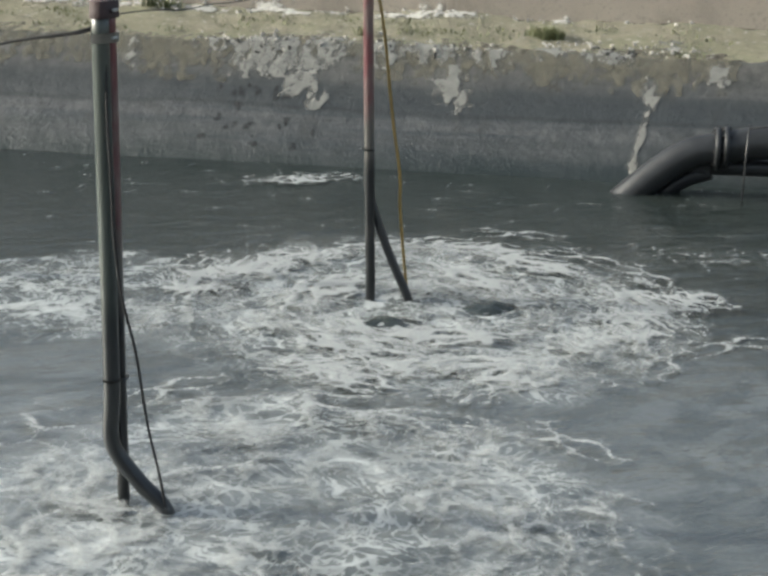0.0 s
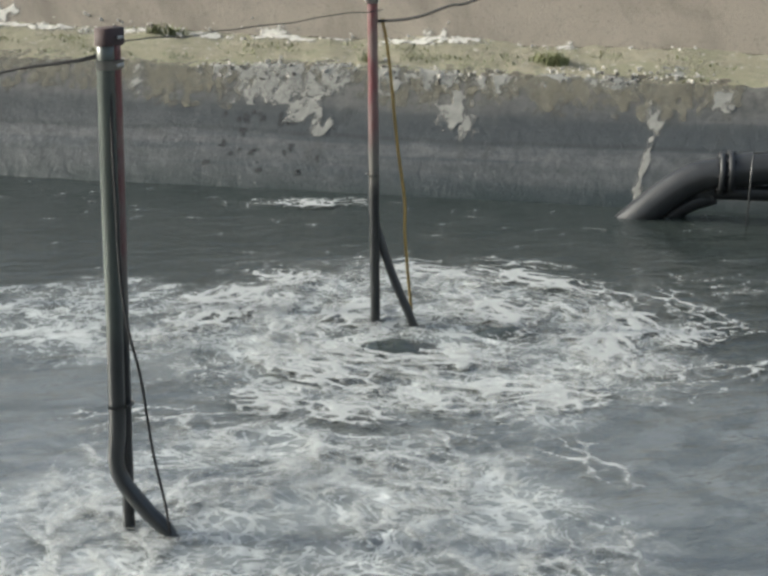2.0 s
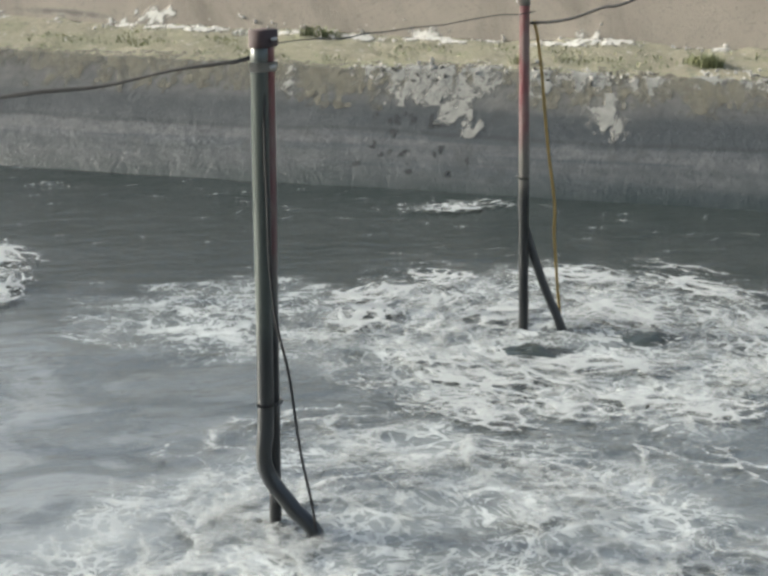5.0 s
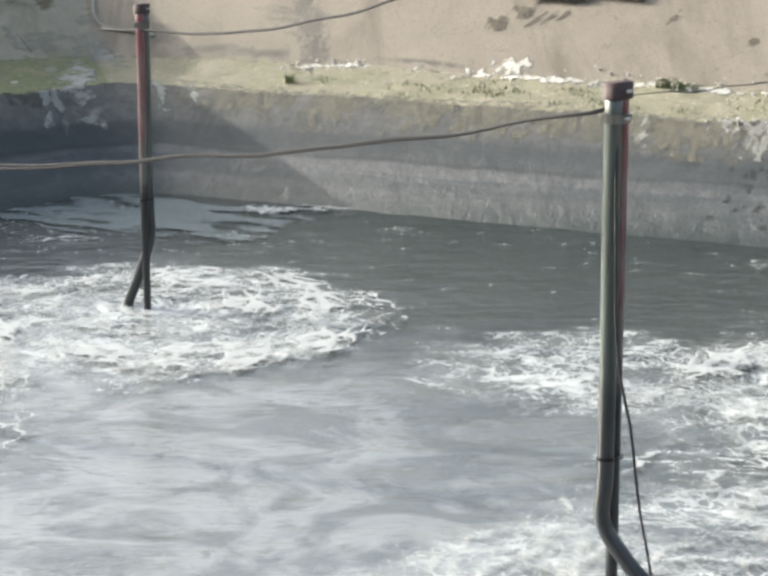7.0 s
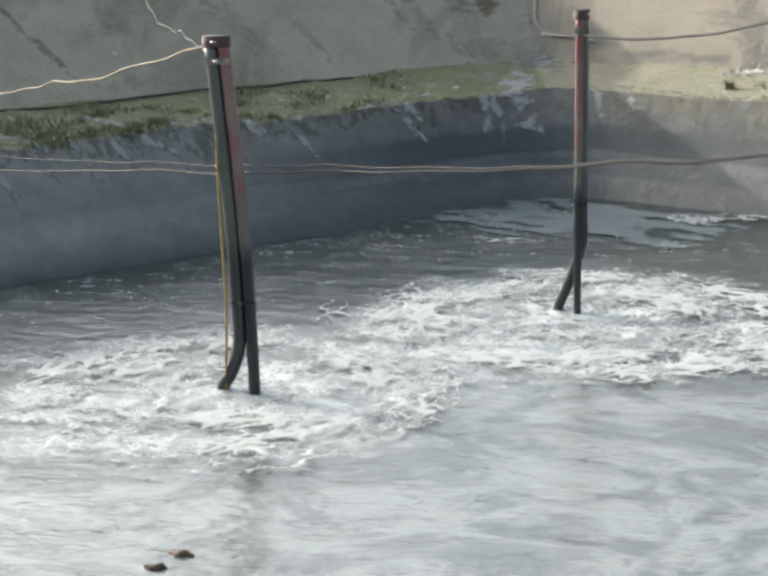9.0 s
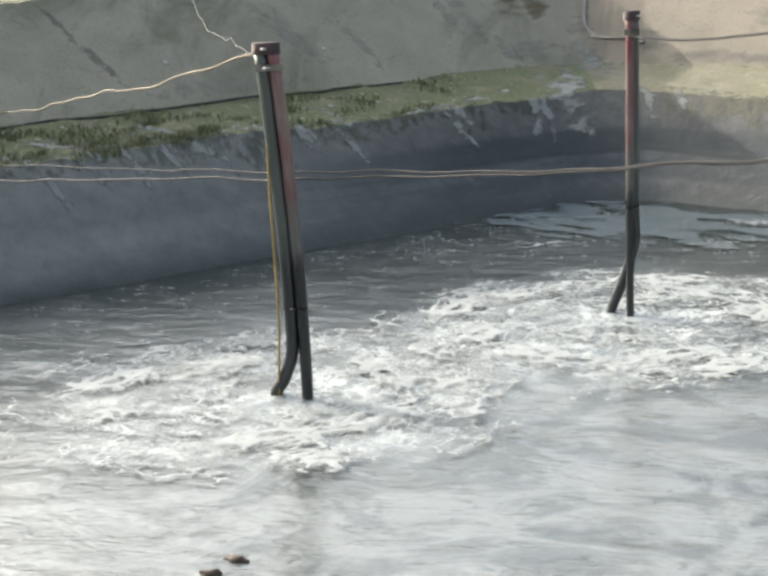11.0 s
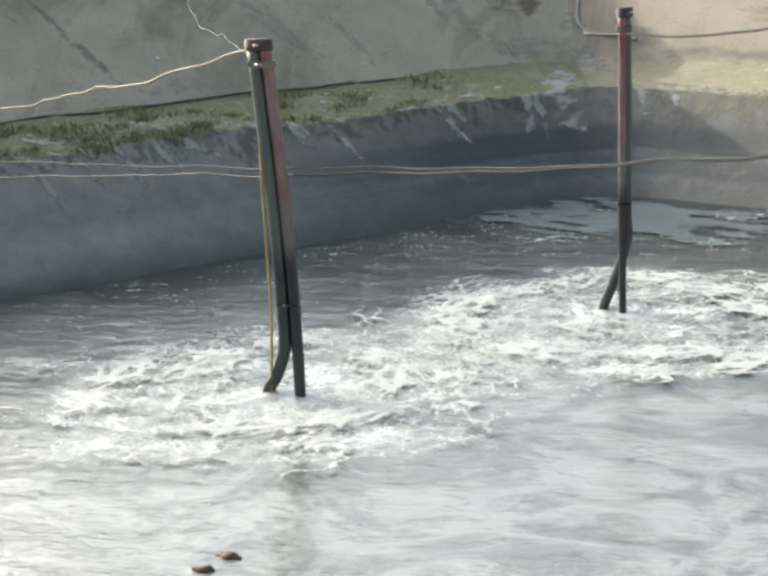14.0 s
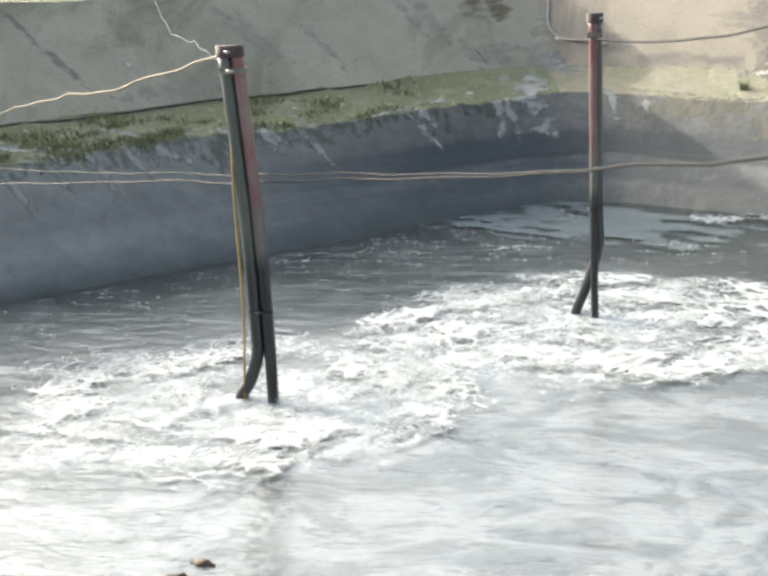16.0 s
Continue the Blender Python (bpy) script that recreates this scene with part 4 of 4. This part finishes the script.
def foam_mesh(name, seed, width, depth, cell, thick, step=0.016, arc=0.0, solid=0.0):
    """A raft of foam threads round open cells, thinning out to a torn outline. arc: the radius round which it bends."""
    u, v = np.meshgrid(np.arange(-width / 2, width / 2, step), np.arange(-depth / 2, depth / 2, step), indexing="ij")
    wu = u + 0.34 * (many_noise(u * 3.4 + 9, v * 3.4 + 4, seed) - 0.5)
    wv = v + 0.26 * (many_noise(u * 3.4 + 31, v * 3.4 + 17, seed + 5) - 0.5)
    e = worley_edge(wu / (cell * 2.0) + 20, wv / cell + 20, seed)
    e2 = worley_edge(wu / (cell * 0.8) + 11, wv / (cell * 0.5) + 13, seed + 3)
    low = many_noise(u * 1.7 + 7, v * 1.7 + 3, seed + 11)
    rim = np.hypot(u / (width / 2), v / (depth / 2)) + 0.7 * (many_noise(u * 2.3 + 2, v * 2.3 + 8, seed + 17) - 0.5)
    t = thick * (0.15 + 2.0 * np.clip(low - 0.25, 0, 1)) + solid * np.clip(low - 0.42, 0, 1)
    val = np.maximum(t - e, 0.5 * t - e2 * 0.9) - 0.7 * np.clip(rim - 0.4, 0, 9)
    keep = np.maximum.reduce([val[:-1, :-1], val[1:, :-1], val[1:, 1:], val[:-1, 1:]]) > -0.03
    z = 0.004 + 0.02 * np.clip(val, 0, 0.25) + 0.01 * (many_noise(u * 9 + 3, v * 9, seed + 23, 3) - 0.5)
    if arc:
        a = u / arc
        u, v = np.sin(a) * (arc + v), np.cos(a) * (arc + v) - arc
    n = np.arange(u.size).reshape(u.shape)
    quads = np.stack([n[:-1, :-1], n[1:, :-1], n[1:, 1:], n[:-1, 1:]], -1)[keep]
    used = np.unique(quads)
    back = -np.ones(u.size, int)
    back[used] = np.arange(used.size)
    verts = np.stack([u.ravel()[used], v.ravel()[used], z.ravel()[used]], -1)
    me = bpy.data.meshes.new(name)
    me.from_pydata(verts.tolist(), [], back[quads].tolist())
    me.materials.append(FOAM)
    me.attributes.new("thickness", "FLOAT", "POINT").data.foreach_set("value", val.ravel()[used].astype(np.float32))
    me.polygons.foreach_set("use_smooth", [True] * len(me.polygons))
    return me


OUTER = [foam_mesh("foam_arc", 100 + 7 * k, 2.3, 0.8, 0.105 + 0.025 * (k % 3), 0.4, arc=2.0, solid=0.22) for k in range(6)]
INNER = [foam_mesh("foam_raft", 300 + 7 * k, 1.5, 1.0, 0.14 + 0.03 * (k % 3), 0.27) for k in range(6)]
THIN = [foam_mesh("foam_wisp", 500 + 7 * k, 2.2, 1.0, 0.15 + 0.04 * (k % 3), 0.21) for k in range(5)]
LOOPS = [foam_mesh("foam_loop", 700 + 7 * k, 2.6, 1.5, 0.25 + 0.05 * (k % 3), 0.22, arc=2.6) for k in range(5)]
MOVING = []


def scatter_foam():
    rnd = random.Random(5)
    # boil, share of its reach, how many, meshes
    plan = ((0, 0.85, 9, LOOPS), (0, 0.5, 7, LOOPS), (0, 0.25, 3, INNER), (0, 1.1, 8, THIN), (0, 0.7, 4, THIN),
            (1, 0.9, 15, OUTER), (1, 0.72, 9, OUTER), (1, 0.55, 9, INNER), (1, 0.4, 6, OUTER), (1, 0.28, 5, INNER), (1, 1.04, 14, THIN),
            (2, 0.82, 11, OUTER), (2, 0.6, 8, OUTER), (2, 0.45, 8, INNER), (2, 0.28, 5, INNER), (2, 0.95, 16, THIN),
            (3, 0.82, 10, OUTER), (3, 0.6, 8, OUTER), (3, 0.45, 8, INNER), (3, 0.28, 5, INNER), (3, 1.0, 18, THIN))
    for k, share, count, meshes in plan:
        cx, cy, reach = BOILS[k]
        for i in range(count):
            a = 2 * math.pi * (i + rnd.random() * 0.7) / count
            r = reach * share * rnd.uniform(0.9, 1.1)
            x, y = cx + math.cos(a) * r, cy + math.sin(a) * r
            ob = new(meshes[0].name, rnd.choice(meshes))
            tagged(ob, "white foam threads drifting round an aerator", "foam", group="foam rafts round the aerators")
            turn = math.degrees(a) - 90 + rnd.uniform(-12, 12)
            MOVING.append((ob, x, y, 0.022, turn, a, rnd.random() * 6.28, rnd.uniform(2.6, 4.6), rnd.uniform(0.1, 0.22), rnd.choice((-1, 1))))


scatter_foam()


def flecks():
    """Short shreds of foam too many to count, on the calmer water."""
    rnd = random.Random(21)
    verts, faces, val = [], [], []
    for _ in range(720):
        if rnd.random() < 0.72:
            b, c = rnd.uniform(4.5, 14.3), 14.5 - abs(rnd.gauss(0, 1.3))
            q = L * b + NL * c
        else:
            q = D * rnd.uniform(-11.0, 4.0) + N * (17.3 - abs(rnd.gauss(0, 2.6)))
        x, y = q
        z = float(surface(np.array([x]), np.array([y]))[0]) + 0.006
        length, wide = rnd.uniform(0.03, 0.26), rnd.uniform(0.006, 0.018)
        a = rnd.gauss(0.0, 0.5)
        base = len(verts)
        verts.append((x, y, z + 0.006))
        val.append(0.12)
        for k in range(8):
            g = 2 * math.pi * k / 8
            px, py = length * math.cos(g) * rnd.uniform(0.6, 1.2), wide * math.sin(g) * rnd.uniform(0.6, 1.2)
            verts.append((x + px * math.cos(a) - py * math.sin(a), y + px * math.sin(a) + py * math.cos(a), z - 0.004))
            val.append(0.02)
        faces += [(base, base + 1 + k, base + 1 + (k + 1) % 8) for k in range(8)]
    ob = sheet("foam_flecks", verts, faces, FOAM)
    ob.data.attributes.new("thickness", "FLOAT", "POINT").data.foreach_set("value", val)
    tagged(ob, "scattered shreds of white foam on the water", "foam", kind="stuff")


def scum():
    """A smooth grey skin on the still water in the corner, its colour lightened for reflected light."""
    c = D * -10.3 + N * 16.15
    verts, keep, nu, nv = [], [], 120, 60
    for i in range(nu + 1):
        for j in range(nv + 1):
            u, v = i / nu * 2 - 1, j / nv * 2 - 1
            w = 1 - math.hypot(u, v) + 1.3 * noise.fractal(Vector((u * 2.6, v * 4.0, 3.1)), 0.8, 2.0, 5)
            q = c + D * (u * 1.9) + N * (v * 1.25)
            verts.append((q.x, q.y, 0.0))
            keep.append(w)
    flat = np.array(verts)
    flat[:, 2] = surface(flat[:, 0], flat[:, 1]) * 0.6 + 0.012
    verts = flat.tolist()
    faces = [f for f in grid_faces(nu + 1, nv + 1) if max(keep[k] for k in f) > -0.3]
    ob = sheet("scum_sheen", verts, faces, SCUM)
    ob.data.attributes.new("thickness", "FLOAT", "POINT").data.foreach_set("value", keep)
    tagged(ob, "smooth skin of scum on still water, coloured blue-grey for its reflection", "scum")


flecks()
scum()


def debris(x, y, turn, long, label):
    """A dark clump of litter afloat."""
    bm = bmesh.new()
    geo = bmesh.ops.create_icosphere(bm, subdivisions=3, radius=1.0, matrix=Matrix.Diagonal((long, long * 0.35, 0.02, 1)))
    for v in geo["verts"]:
        v.co *= 1 + 0.9 * noise.noise(Vector((v.co.x * 22, v.co.y * 22, x)))
    ob = tagged(part("floating_debris", bm, STAKE), label, "debris")
    ob.location, ob.rotation_euler = (x, y, 0.005), (0, 0, turn)
    return ob


debris(-3.13, 8.2, 0.3, 0.07, "dark clump of litter afloat on the water")
debris(-3.05, 8.42, -0.2, 0.09, "dark flat scrap of litter afloat on the water")
for (px, py), mesh in (((0.1, 19.35), OUTER[0]), ((0.25, 19.45), INNER[2]), ((5.0, 16.2), THIN[0]), ((5.3, 16.1), OUTER[3]), ((-4.2, 17.2), THIN[1]), ((-2.8, 17.6), THIN[2]), ((-1.0, 17.8), THIN[3]), ((3.4, 8.6), THIN[1]), ((6.4, 9.8), THIN[2]), ((7.2, 12.4), THIN[3]), ((7.9, 11.9), THIN[0]), ((6.9, 10.9), THIN[4])):
    ob = tagged(new("foam_streak", mesh), "thin streak of white foam adrift on the water", "foam", group="foam adrift")
    MOVING.append((ob, px, py, 0.012, 8.0, 1.2, px, 5.0, 0.08, 1))


def water_boil(x, y, wide, deep, high, seed):
    """A low glassy dome of water pushed up by the rising air."""
    bm = bmesh.new()
    centre = bm.verts.new((0, 0, high))
    rings, n = [], 28
    for k in range(1, 9):
        f = k / 8
        row = []
        for j in range(n):
            a = 2 * math.pi * j / n
            e = 1 + 0.3 * noise.noise(Vector((math.cos(a) * 1.3, math.sin(a) * 1.3, seed)))
            q = Vector((math.cos(a) * wide * f * e, math.sin(a) * deep * f * e, 0))
            q.z = high * (math.cos(f * math.pi) + 1) / 2 * (1 + 0.5 * noise.noise(q * 9)) + 0.012 * noise.noise(q * 16 + Vector((seed, 0, 0))) - 0.03 * f ** 4
            row.append(bm.verts.new(q))
        rings.append(row)
    for j in range(n):
        bm.faces.new((centre, rings[0][j], rings[0][(j + 1) % n]))
    for a, b in zip(rings, rings[1:]):
        for j in range(n):
            bm.faces.new((a[j], b[j], b[(j + 1) % n], a[(j + 1) % n]))
    ob = tagged(part("water_boil", bm, WATER), "glassy grey dome of water boiling up beside an aerator", "water", group="boils beside the aerators")
    MOVING.append((ob, x, y, 0.0, 0.0, 0.0, seed, 2.3 + 0.4 * (seed % 3), 0.07, 1))


for k, (x, y, wide, deep, high) in enumerate((
        (4.25, 11.05, 0.46, 0.34, 0.06), (5.25, 11.25, 0.32, 0.22, 0.04))):
    water_boil(x, y, wide, deep, high, 3 + k)


def motions():
    """Foam circles slowly in the eddies round the rising air, and bobs."""
    for ob, x, y, z, turn, out, phase, period, reach, sense in MOVING:
        rows = []
        for k in range(17):
            q = phase + sense * 2 * math.pi * k / period
            along, away = reach * math.cos(q), reach * 0.8 * math.sin(q)
            px = x + math.cos(out) * away - math.sin(out) * along
            py = y + math.sin(out) * away + math.cos(out) * along
            rows.append((float(k), pose(px, py, z + 0.008 * math.sin(q * 1.7), 0, 0, turn + 12 * math.sin(q * 0.6))))
        walk(ob, rows)


motions()
